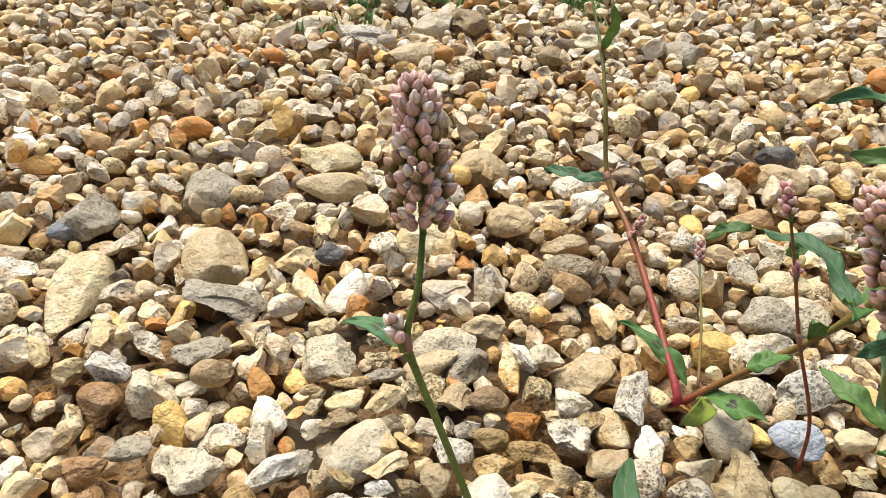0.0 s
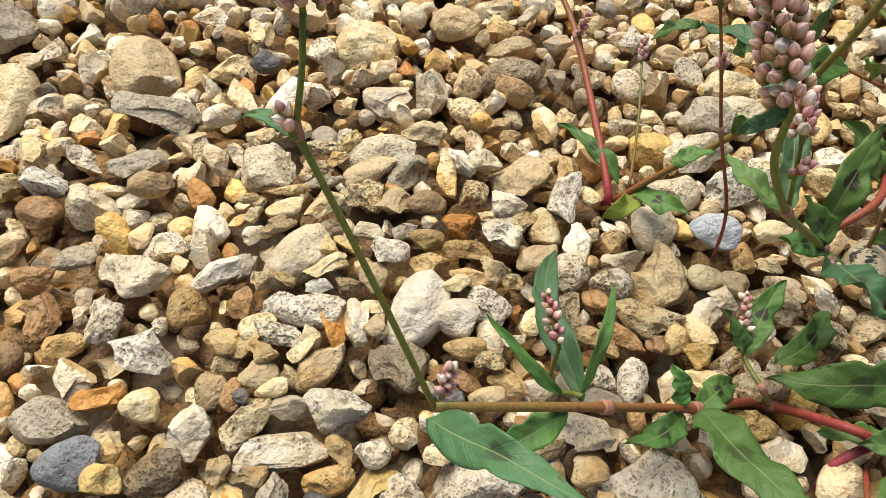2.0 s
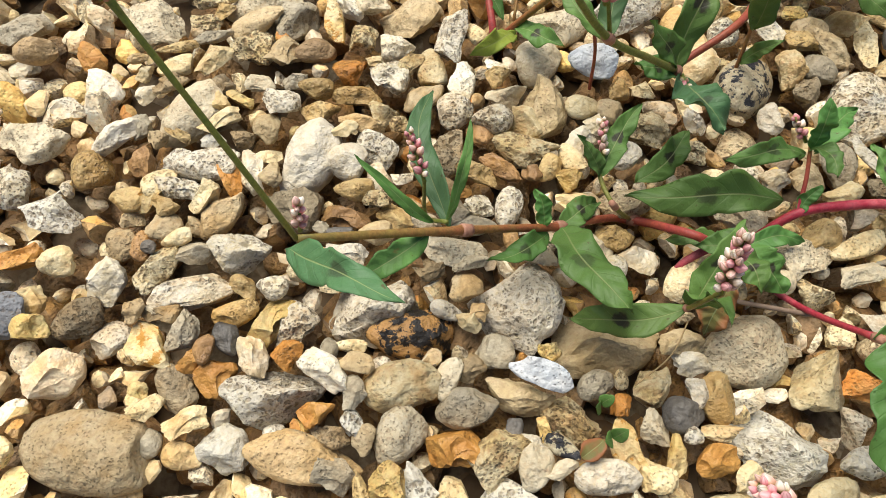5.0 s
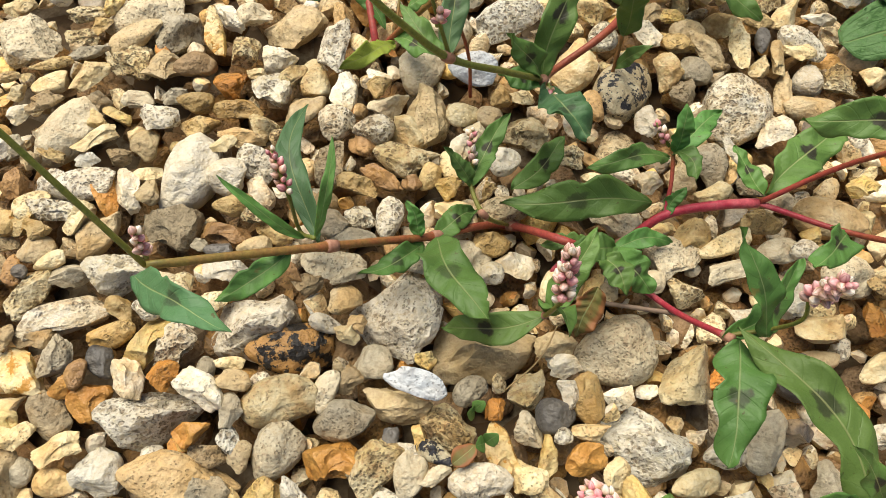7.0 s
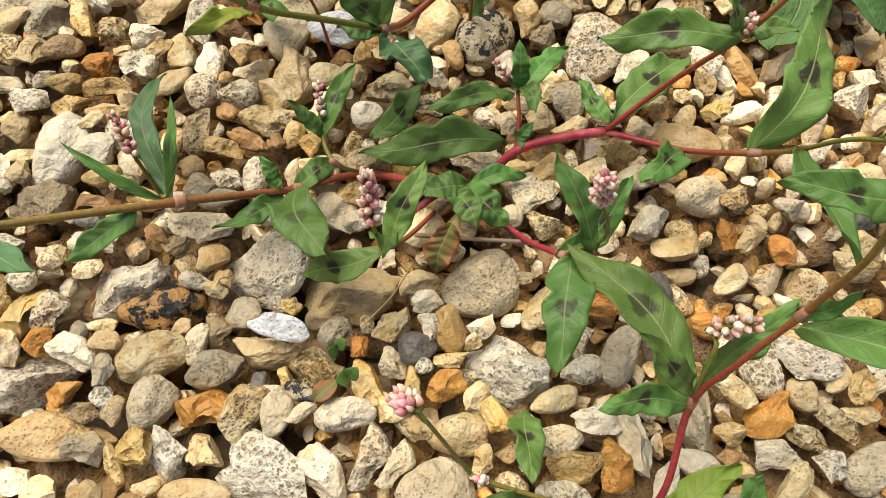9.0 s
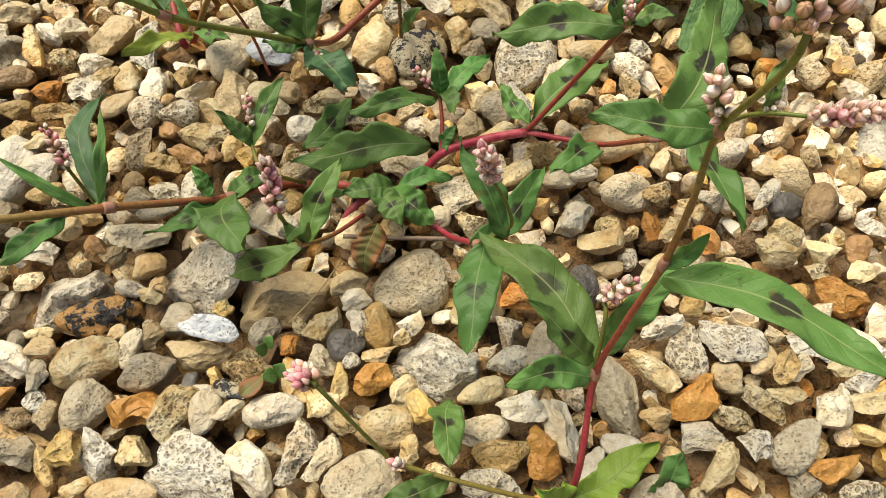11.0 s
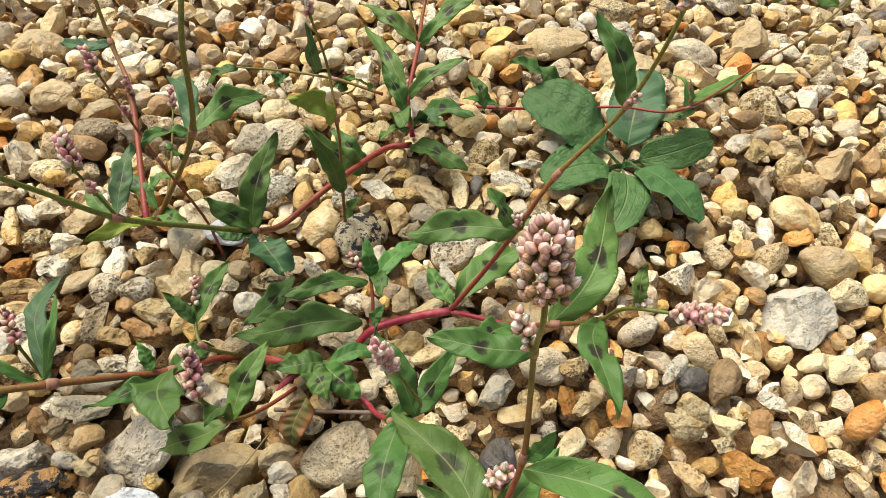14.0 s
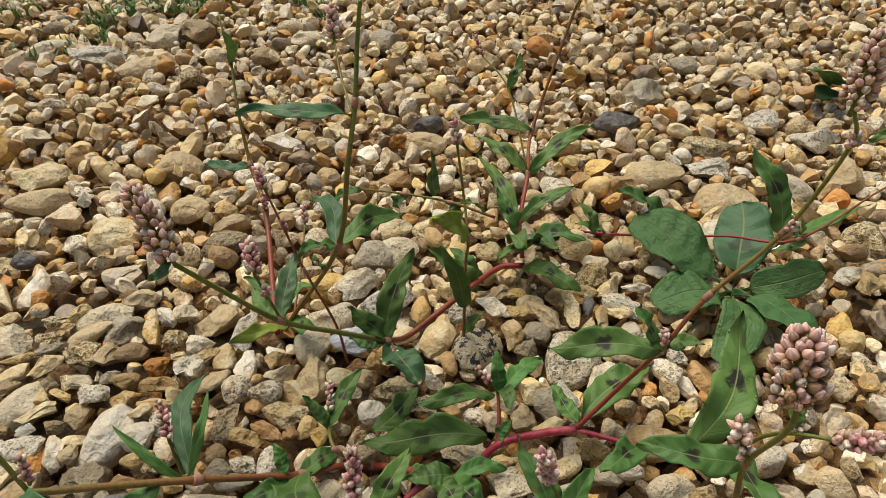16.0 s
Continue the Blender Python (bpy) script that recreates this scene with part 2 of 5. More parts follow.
def shade_leaf(name, blade, edge, blotch=0.8, tired=0.0, ribs=False):
    """A lance leaf: pale midrib and side veins, a dark chevron blotch, small brown marks. u runs to the tip, v across."""
    m, nt, b = material(name, 0.52, 0.40)
    u, v = attribute(nt, "along"), attribute(nt, "across")
    rand = nt.nodes.new("ShaderNodeObjectInfo").outputs["Random"]
    at = place_vector(nt, rand)
    av = maths(nt, "ABSOLUTE", v)
    col = mix(nt, noise_node(nt, at, 180.0, 4.0), blade, edge)
    col = mix(nt, 0.35, col, ramp(nt, noise_node(nt, at, 1400.0, 2.0), [(0.3, (0.4, 0.4, 0.4)), (0.7, (0.6, 0.6, 0.6))]), "OVERLAY")
    saw = maths(nt, "FRACT", maths(nt, "MULTIPLY", av, 2.6) if ribs else maths(nt, "MULTIPLY", maths(nt, "SUBTRACT", u, maths(nt, "MULTIPLY", av, 0.13)), 11.0))
    vein = ramp(nt, saw, [(0.0, (1.0,)), (0.07, (0.0,)), (0.93, (0.0,)), (1.0, (1.0,))])
    col = mix(nt, maths(nt, "MULTIPLY", vein, 0.05), col, (0.17, 0.28, 0.08))
    if blotch > 0:
        du = maths(nt, "SUBTRACT", maths(nt, "ADD", u, maths(nt, "MULTIPLY", av, 0.10)), 0.52)
        du = maths(nt, "DIVIDE", du, 0.085)
        dv = maths(nt, "DIVIDE", v, 0.55)
        d2 = maths(nt, "ADD", maths(nt, "MULTIPLY", du, du), maths(nt, "MULTIPLY", dv, dv))
        d2 = maths(nt, "ADD", d2, maths(nt, "MULTIPLY", maths(nt, "SUBTRACT", noise_node(nt, at, 420.0, 3.0), 0.5), 1.6))
        mark = ramp(nt, d2, [(0.45, (1.0,)), (0.92, (0.0,))])
        show = ramp(nt, rand, [(0.05, (0.45,)), (0.25, (1.0,))])
        col = mix(nt, maths(nt, "MULTIPLY", maths(nt, "MULTIPLY", mark, show), blotch), col, (0.030, 0.020, 0.018))
    sick = ramp(nt, noise_node(nt, at, 130.0, 3.0), [(0.70 - 0.25 * tired, (0.0,)), (0.76 - 0.2 * tired, (1.0,))])
    col = mix(nt, maths(nt, "MULTIPLY", sick, 0.6), col, (0.24, 0.10, 0.035))
    spots = ramp(nt, noise_node(nt, at, 420.0, 2.0), [(0.26, (1.0,)), (0.30, (0.0,))])
    col = mix(nt, maths(nt, "MULTIPLY", spots, 0.7), col, (0.09, 0.045, 0.02))
    if tired > 0.5:
        rim = ramp(nt, maths(nt, "ADD", av, maths(nt, "MULTIPLY", noise_node(nt, at, 200.0), 0.5)), [(0.75, (0.0,)), (1.0, (1.0,))])
        col = mix(nt, rim, col, (0.30, 0.10, 0.045))
    rib = ramp(nt, av, [(0.02, (1.0,)), (0.055, (0.0,))])
    col = mix(nt, maths(nt, "MULTIPLY", rib, 0.35 if ribs else 0.65), col, (0.33, 0.38, 0.15))
    tone = node(nt, "ShaderNodeHueSaturation", Saturation=1.0)
    nt.links.new(maths(nt, "ADD", maths(nt, "MULTIPLY", rand, 0.45), 0.8), tone.inputs["Value"])
    nt.links.new(maths(nt, "ADD", maths(nt, "MULTIPLY", maths(nt, "FRACT", maths(nt, "MULTIPLY", rand, 17.7)), 0.035), 0.485), tone.inputs["Hue"])
    nt.links.new(col, tone.inputs["Color"])
    col = tone.outputs[0]
    nt.links.new(col, b.inputs["Base Color"])
    h = maths(nt, "ADD", maths(nt, "MULTIPLY", vein, -0.30), maths(nt, "MULTIPLY", rib, -0.5))
    h = maths(nt, "ADD", h, maths(nt, "MULTIPLY", noise_node(nt, at, 500.0), 0.6))
    if ribs:
        h = maths(nt, "ADD", h, maths(nt, "MULTIPLY", noise_node(nt, at, 170.0, 2.0), 1.3))
    bump(nt, b, h, 0.5 if ribs else 0.4, 0.0032 if ribs else 0.0012)
    if ribs:
        b.inputs["Roughness"].default_value = 0.6
    tr = node(nt, "ShaderNodeBsdfTranslucent")
    nt.links.new(mix(nt, 0.6, col, (0.16, 0.30, 0.03)), tr.inputs["Color"])
    both = node(nt, "ShaderNodeMixShader", Fac=0.28)
    out = nt.nodes["Material Output"]
    nt.links.new(b.outputs[0], both.inputs[1])
    nt.links.new(tr.outputs[0], both.inputs[2])
    nt.links.new(both.outputs[0], out.inputs["Surface"])
    return m


LEAF = shade_leaf("green_redshank_leaf", (0.100, 0.202, 0.040), (0.142, 0.252, 0.060), 0.92)
LEAF_BLUE = shade_leaf("blue_green_redshank_leaf", (0.085, 0.182, 0.070), (0.115, 0.215, 0.090), 0.6)
LEAF_FRESH = shade_leaf("fresh_green_young_leaf", (0.115, 0.255, 0.050), (0.155, 0.295, 0.075), 0.25)
LEAF_YELLOW = shade_leaf("yellow_green_leaf", (0.28, 0.42, 0.05), (0.32, 0.40, 0.06), 0.0, 0.12)
LEAF_RED = shade_leaf("withered_red_leaf", (0.13, 0.16, 0.040), (0.22, 0.13, 0.05), 0.0, 0.55)
LEAF_PLANTAIN = shade_leaf("plantain_leaf", (0.085, 0.205, 0.055), (0.125, 0.255, 0.080), 0.0, 0.0, True)


def shade_stem():
    m, nt, b = material("stem_green_to_red", 0.5, 0.35)
    ripe = attribute(nt, "ripe")
    at = nt.nodes.new("ShaderNodeNewGeometry").outputs["Position"]
    ripe = maths(nt, "ADD", ripe, maths(nt, "MULTIPLY", maths(nt, "SUBTRACT", noise_node(nt, at, 160.0), 0.5), 0.25))
    col = ramp(nt, ripe, [(0.0, (0.105, 0.175, 0.025)), (0.35, (0.20, 0.16, 0.035)), (0.6, (0.27, 0.070, 0.032)), (0.85, (0.30, 0.022, 0.042)), (1.0, (0.46, 0.12, 0.13))])
    streak = node(nt, "ShaderNodeTexNoise", Scale=620.0, Detail=4.0, Roughness=0.7)
    nt.links.new(at, streak.inputs["Vector"])
    col = mix(nt, 0.7, col, ramp(nt, streak.outputs["Fac"], [(0.3, (0.28, 0.28, 0.28)), (0.7, (0.70, 0.70, 0.70))]), "OVERLAY")
    nt.links.new(col, b.inputs["Base Color"])
    bump(nt, b, streak.outputs["Fac"], 0.25, 0.0006)
    return m


STEM = shade_stem()


def shade_plain(name, one, two, rough=0.6, scale=300.0, spec=0.3):
    m, nt, b = material(name, rough, spec)
    at = nt.nodes.new("ShaderNodeNewGeometry").outputs["Position"]
    nt.links.new(mix(nt, noise_node(nt, at, scale, 3.0), one, two), b.inputs["Base Color"])
    bump(nt, b, noise_node(nt, at, scale * 3), 0.3, 0.0005)
    return m


SHEATH = shade_plain("papery_pink_sheath", (0.44, 0.26, 0.17), (0.26, 0.10, 0.065), scale=700.0)
TWIG = shade_plain("dry_grey_brown_twig", (0.28, 0.20, 0.14), (0.16, 0.11, 0.075))
STRAW = shade_plain("dry_straw", (0.45, 0.33, 0.15), (0.36, 0.25, 0.11))
GRASS = shade_plain("grass_green", (0.10, 0.21, 0.05), (0.16, 0.27, 0.08))


def shade_bud(name, foot, body, tip):
    """A closed tepal bud: greenish foot, coloured body, paler or pinker tip."""
    m, nt, b = material(name, 0.45, 0.4)
    u = attribute(nt, "along")
    rand = nt.nodes.new("ShaderNodeObjectInfo").outputs["Random"]
    at = place_vector(nt, rand)
    wob = maths(nt, "ADD", u, maths(nt, "MULTIPLY", maths(nt, "SUBTRACT", noise_node(nt, at, 700.0), 0.5), 0.35))
    col = ramp(nt, wob, [(0.16, foot), (0.50, body), (0.88, tip)])
    hsv = node(nt, "ShaderNodeHueSaturation", Saturation=1.0)
    nt.links.new(maths(nt, "ADD", maths(nt, "MULTIPLY", rand, 0.4), 0.8), hsv.inputs["Value"])
    col = mix(nt, maths(nt, "MULTIPLY", attribute(nt, "groove"), 0.6), col, foot)
    nt.links.new(col, hsv.inputs["Color"])
    nt.links.new(hsv.outputs[0], b.inputs["Base Color"])
    bump(nt, b, noise_node(nt, at, 1200.0), 0.2, 0.0005)
    tr = node(nt, "ShaderNodeBsdfTranslucent")
    nt.links.new(hsv.outputs[0], tr.inputs["Color"])
    both = node(nt, "ShaderNodeMixShader", Fac=0.20)
    nt.links.new(b.outputs[0], both.inputs[1])
    nt.links.new(tr.outputs[0], both.inputs[2])
    nt.links.new(both.outputs[0], nt.nodes["Material Output"].inputs["Surface"])
    return m


BUD_PINK = shade_bud("pink_bud", (0.24, 0.17, 0.055), (0.70, 0.40, 0.29), (0.94, 0.66, 0.59))
BUD_PALE = shade_bud("pale_pink_white_bud", (0.34, 0.29, 0.10), (0.82, 0.64, 0.48), (0.95, 0.88, 0.79))
BUD_OLIVE = shade_bud("olive_brown_fruit", (0.12, 0.11, 0.025), (0.31, 0.21, 0.065), (0.66, 0.40, 0.26))
BUD_DEEP = shade_bud("deep_pink_bud", (0.40, 0.15, 0.12), (0.68, 0.24, 0.27), (0.84, 0.50, 0.50))


# ---- helpers for building ----
def V(p):
    """Millimetres to metres."""
    return Vector((p[0] / 1000.0, p[1] / 1000.0, p[2] / 1000.0))


def finish(name, verts, faces, mat, parent=None, label="", smooth=True, attrs=None):
    me = bpy.data.meshes.new(name)
    me.from_pydata([tuple(v) for v in verts], [], faces)
    me.materials.append(mat)
    if smooth:
        me.polygons.foreach_set("use_smooth", [True] * len(me.polygons))
    for key, values in (attrs or {}).items():
        a = me.attributes.new(key, "FLOAT", "POINT")
        a.data.foreach_set("value", values)
    ob = new(name, me)
    if parent:
        ob.parent = parent
        ob.matrix_parent_inverse = Matrix.Translation(-parent.location)
    if label:
        ob["label"] = label
    return ob


def thing(name, at, label, category, group=""):
    e = new(name)
    e.location = V(at)
    e.empty_display_size = 0.01
    return tagged(e, label, category, group)


def smooth_line(points, steps=6):
    """A Catmull-Rom line through the points."""
    p = [V(q) for q in points]
    p = [p[0] * 2 - p[1]] + p + [p[-1] * 2 - p[-2]]
    out = []
    for i in range(1, len(p) - 2):
        a, b, c, d = p[i - 1:i + 3]
        for k in range(steps):
            t = k / steps
            out.append(0.5 * (2 * b + (c - a) * t + (2 * a - 5 * b + 4 * c - d) * t * t + (3 * b - a - 3 * c + d) * t ** 3))
    out.append(p[-2])
    return out


def tube(line, radii, sides=8):
    verts, faces = [], []
    side = None
    for i, q in enumerate(line):
        d = (line[min(i + 1, len(line) - 1)] - line[max(i - 1, 0)]).normalized()
        if side is None:
            side = d.orthogonal().normalized()
        side = (side - d * side.dot(d)).normalized()
        up = d.cross(side)
        for k in range(sides):
            a = 2 * math.pi * k / sides
            verts.append(q + (side * math.cos(a) + up * math.sin(a)) * radii[i])
    for i in range(len(line) - 1):
        for k in range(sides):
            faces.append((i * sides + k, i * sides + (k + 1) % sides, (i + 1) * sides + (k + 1) % sides, (i + 1) * sides + k))
    faces.append(tuple(range(sides))[::-1])
    faces.append(tuple(len(verts) - sides + k for k in range(sides)))
    return verts, faces


def stem(plant, points, r0, r1, ripe0, ripe1, nodes=(), label="", name="stem", curve=0.65):
    """A jointed stem through the points, radius in mm from foot to top, swollen at the nodes, where papery sheaths sit."""
    line = smooth_line(points)
    n = len(line) - 1
    radii, ripe = [], []
    for i in range(n + 1):
        t = i / n
        r = (r0 + (r1 - r0) * t) / 1000.0
        for k in nodes:
            far = (line[i] - V(points[k])).length
            r *= 1 + 0.35 * math.exp(-(far / 0.0035) ** 2)
        radii.append(r * (1 + 0.05 * noise.noise(line[i] * 150)))
        ripe.append(ripe0 + (ripe1 - ripe0) * t ** curve)
    verts, faces = tube(line, radii, 8)
    ob = finish(name, verts, faces, STEM, plant, label, attrs={"ripe": [x for x in ripe for _ in range(8)]})
    for k in nodes:
        j = min(range(n + 1), key=lambda i: (line[i] - V(points[k])).length)
        d = (line[min(j + 1, n)] - line[max(j - 1, 0)]).normalized()
        r = radii[j]
        c = line[j] - d * 0.001
        piece = [c, c + d * 0.0012, c + d * 0.0034, c + d * 0.0052]
        sv, sf = tube(piece, [r * 1.04, r * 1.20, r * 1.12, r * 1.03], 8)
        finish("sheath", sv, sf, SHEATH, plant, "papery pinkish sheath")
    return ob


LEAF_ROWS, LEAF_COLS = 30, 10


def leaf(plant, base, tip, width, arch=0.10, roll=0.0, mat=None, fold=0.10, wave=0.14, shape="lance", label="", side=0.0, facing=None, full=None):
    """A leaf blade from base to tip (mm), arched upward by a share of its length, rolled about its length, folded along its midrib,
    with a ruffled, unevenly nibbled margin, quilted between the side veins."""
    b, t = V(base), V(tip)
    axis = t - b
    length = axis.length
    d = axis.normalized()
    up = Vector(facing if facing else (0.0, -0.25, 1.0))
    nrm = up - d * up.dot(d)
    nrm = nrm.normalized() if nrm.length > 0.05 else d.orthogonal().normalized()
    nrm = Matrix.Rotation(radians(roll), 3, d) @ nrm
    across = d.cross(nrm).normalized()
    rng = random.Random(int(abs(base[0] * 7 + tip[1] * 13 + tip[2] * 5)))
    sway, twist = rng.uniform(-0.10, 0.10), rng.uniform(-0.8, 0.8)
    ph, ph2, ph3 = rng.uniform(0, 6.28), rng.uniform(0, 6.28), rng.uniform(0, 6.28)
    edge, curl = rng.uniform(-40, 40), rng.uniform(-0.05, 0.07)
    lance = shape == "lance"
    verts, al, ac = [], [], []
    width *= 1.72 if lance else 1.5
    bite = 1.0 if lance else 0.45
    full = full or rng.uniform(0.68, 0.80)
    nibble = [(rng.uniform(0.2, 0.95), rng.choice((-1, 1)), rng.uniform(0.025, 0.07), rng.choice((0.05, 0.08, 0.12, 0.22))) for _ in range(6)]
    for i in range(LEAF_ROWS + 1):
        u = i / LEAF_ROWS
        if lance:
            w = 1.93 * (u ** full) * (1 - u) ** (1.55 - full) * (1 - 0.15 * u) + 0.05 * (1 - u)
        elif shape == "broad":
            s = max(0.0, (u - 0.22) / 0.78)
            w = 0.06 + 0.96 * math.sin(math.pi * min(1.0, s ** 0.88)) ** 0.38 * (1 if s > 0 else 0)
            if u == 1:
                w = 0.02
        else:
            w = math.sin(math.pi * min(1.0, u ** 0.8)) ** 0.7 + 0.04
        lift = arch * length * math.sin(math.pi * u) - curl * length * (u ** 3 - u)
        bend = (side + sway) * length * math.sin(math.pi * u) + 0.015 * length * math.sin(7 * u + ph3)
        for j in range(LEAF_COLS + 1):
            v = 2 * j / LEAF_COLS - 1
            half = w * width / 2000.0
            half *= 1 + bite * (0.10 * noise.noise(Vector((u * 5.0, edge + (9 if v > 0 else 0), 0.0))) + 0.06 * noise.noise(Vector((u * 14.0, edge + (9 if v > 0 else 0), 5.0))))
            for nu, ns, nd, deep in nibble:
                if v * ns > 0:
                    half *= 1 - bite * deep * math.exp(-((u - nu) / nd) ** 2)
            x = v * half
            z = abs(v) * half * 2 * fold - 0.35 * fold * half * v * v
            hem = width / 1000.0 * abs(v) ** 1.4 * (1 if v > 0 else -1)
            z += wave * hem * (0.8 * math.sin(9.0 * u + ph + (1.7 if v > 0 else 0)) + 0.45 * math.sin(19.0 * u + ph3 + (2.3 if v > 0 else 0)))
            z += 0.028 * width / 1000.0 * (shape != "oval") * math.sin(math.pi * abs(v)) * math.sin(42.0 * (u - 0.13 * abs(v)) + ph2)
            z += 0.02 * length * v * math.sin(4.0 * u + ph2) + x * twist * u
            verts.append(b + axis * u + across * (x + bend) + nrm * (lift + z))
            al.append(u)
            ac.append(v)
    faces = []
    for i in range(LEAF_ROWS):
        for j in range(LEAF_COLS):
            a = i * (LEAF_COLS + 1) + j
            faces.append((a, a + 1, a + LEAF_COLS + 2, a + LEAF_COLS + 1))
    n0 = len(verts)
    nb = LEAF_COLS + 1
    verts += [p - nrm * 0.00022 for p in verts]
    faces += [tuple(n0 + k for k in f[::-1]) for f in faces]
    rim = [j for j in range(nb)] + [i * nb + LEAF_COLS for i in range(1, LEAF_ROWS + 1)]
    rim += [LEAF_ROWS * nb + j for j in range(LEAF_COLS - 1, -1, -1)] + [i * nb for i in range(LEAF_ROWS - 1, 0, -1)]
    for k in range(len(rim)):
        a, c = rim[k], rim[(k + 1) % len(rim)]
        faces.append((c, a, a + n0, c + n0))
    return finish("leaf", verts, faces, mat or LEAF, plant, label, attrs={"along": al * 2, "across": ac * 2})


def bud_mesh(name, mat, seed, plump, gape):
    """A unit bud along z: five overlapping tepals with grooves between, tips pinched together or slightly open."""
    rng = random.Random(seed)
    rows, cols = 11, 20
    verts, al, gr = [], [], []
    skew = rng.uniform(-0.12, 0.12)
    for i in range(rows + 1):
        u = i / rows
        r = plump * math.sin(math.pi * (0.97 * u) ** 0.85) ** 0.72 * (1 - 0.22 * u)
        r = max(r, gape * u)
        for k in range(cols):
            a = 2 * math.pi * k / cols
            lobe = abs(math.cos(2.5 * a + 0.4 * seed))
            g = 1 + (0.20 * lobe - 0.10) * u
            tip = (0.05 * lobe - 0.02) if i == rows else 0.0
            verts.append((math.cos(a) * r * g + skew * u * u, math.sin(a) * r * g * 0.92, u * 0.97 + tip))
            al.append(u)
            gr.append((1 - lobe) ** 2 * min(1.0, u * 1.6))
    faces = [(i * cols + k, i * cols + (k + 1) % cols, (i + 1) * cols + (k + 1) % cols, (i + 1) * cols + k) for i in range(rows) for k in range(cols)]
    faces.append(tuple(rows * cols + k for k in range(cols)))
    me = bpy.data.meshes.new(name)
    me.from_pydata(verts, [], faces)
    me.polygons.foreach_set("use_smooth", [True] * len(me.polygons))
    me.materials.append(mat)
    me.attributes.new("along", "FLOAT", "POINT").data.foreach_set("value", al)
    me.attributes.new("groove", "FLOAT", "POINT").data.foreach_set("value", gr)
    return me


BUDS = {
    "pink": [bud_mesh("bud", BUD_PINK, 1, 0.43, 0.05), bud_mesh("bud", BUD_PINK, 2, 0.40, 0.10)],
    "pale": [bud_mesh("bud", BUD_PALE, 3, 0.44, 0.06), bud_mesh("bud", BUD_PALE, 4, 0.41, 0.13)],
    "olive": [bud_mesh("bud", BUD_OLIVE, 5, 0.45, 0.04), bud_mesh("bud", BUD_OLIVE, 6, 0.43, 0.06)],
    "deep": [bud_mesh("bud", BUD_DEEP, 7, 0.42, 0.05), bud_mesh("bud", BUD_DEEP, 8, 0.40, 0.07)],
}


def spike(plant, base, top, width, size, count, mixture, seed, label):
    """A flower spike: a thin green axis with buds set round it in a spiral, pointing out and up. width and size in mm."""
    rng = random.Random(seed)
    b, t = V(base), V(top)
    axis = t - b
    d = axis.normalized()
    side = d.orthogonal().normalized()
    other = d.cross(side)
    verts, faces = tube([b - d * 0.001, b + axis * 0.5, b + axis * 0.93], [0.0009, 0.0008, 0.0005], 6)
    ob = finish("flower_spike", verts, faces, STEM, plant, label, attrs={"ripe": [0.12] * len(verts)})
    size, out = size / 1000.0, width / 2000.0
    if count <= 30:
        count, size = round(count * 1.7), size * 1.08
    for i in range(count):
        u = (i + 0.5) / count
        a = i * 2.39996 + rng.uniform(-0.3, 0.3)
        taper = (0.72 + 0.28 * math.sin(math.pi * min(1.0, u * 1.15 + 0.18))) if count > 12 else 0.9
        if u > 0.88:
            taper *= 1 - 0.6 * (u - 0.88) / 0.12
        rad = side * math.cos(a) + other * math.sin(a)
        lean = 0.60 + 0.30 * (1 - u) + rng.uniform(-0.22, 0.22)
        if u > 0.9:
            lean = 0.25
        way = (rad * lean + d * (1 - lean * 0.5)).normalized()
        s = size * rng.uniform(0.74, 1.2) * (0.85 if u > 0.9 else 1.0)
        reach = max(0.0006, out * taper - s * 0.62 * lean)
        foot = b + axis * (0.05 + u * 0.89 + rng.uniform(-0.015, 0.015)) + rad * reach * rng.uniform(0.72, 1.08) - way * s * 0.25
        kinds = mixture if u < 0.8 else mixture.replace("o", "p")
        kind = {"p": "pink", "w": "pale", "o": "olive", "d": "deep"}[rng.choice(kinds)]
        bud = new("bud", rng.choice(BUDS[kind]))
        q = way.to_track_quat("Z", "Y")
        bud.parent = ob
        m = Matrix.Translation(foot) @ q.to_matrix().to_4x4() @ Matrix.Rotation(rng.uniform(0, 6.28), 4, "Z") @ Matrix.Diagonal((s, s, s, 1))
        bud.matrix_parent_inverse = Matrix.Translation(-plant.location)
        bud.matrix_parent_inverse = Matrix.Identity(4)
        bud.matrix_basis = m
    return ob


# ---- the ground and its loose stones ----
rings = [0.0, 0.6, 1.2, 2.0, 4.0, 10.0, 40.0, 200.0, 1500.0]
gv, gf = [(0.3, 0.4, -0.030)], []
for i, r in enumerate(rings[1:]):
    for k in range(32):
        a = 2 * math.pi * k / 32
        x, y = 0.3 + r * math.cos(a), 0.4 + r * math.sin(a)
        gv.append((x, y, -0.030 + (0.012 if r > 1.5 else 0.0)))
for k in range(32):
    gf.append((0, 1 + k, 1 + (k + 1) % 32))
for i in range(len(rings) - 2):
    for k in range(32):
        a, c = 1 + i * 32 + k, 1 + i * 32 + (k + 1) % 32
        gf.append((a, a + 32, c + 32, c))
ground = tagged(finish("ground", gv, gf, shade_ground()), "gravel ground of mixed cream, tan and rust stones", "ground", kind="structure")


def ico(level):
    bm = bmesh.new()
    bmesh.ops.create_icosphere(bm, subdivisions=level, radius=1.0)
    v = np.array([x.co[:] for x in bm.verts])
    f = np.array([[q.index for q in x.verts] for x in bm.faces])
    bm.free()
    return v, f


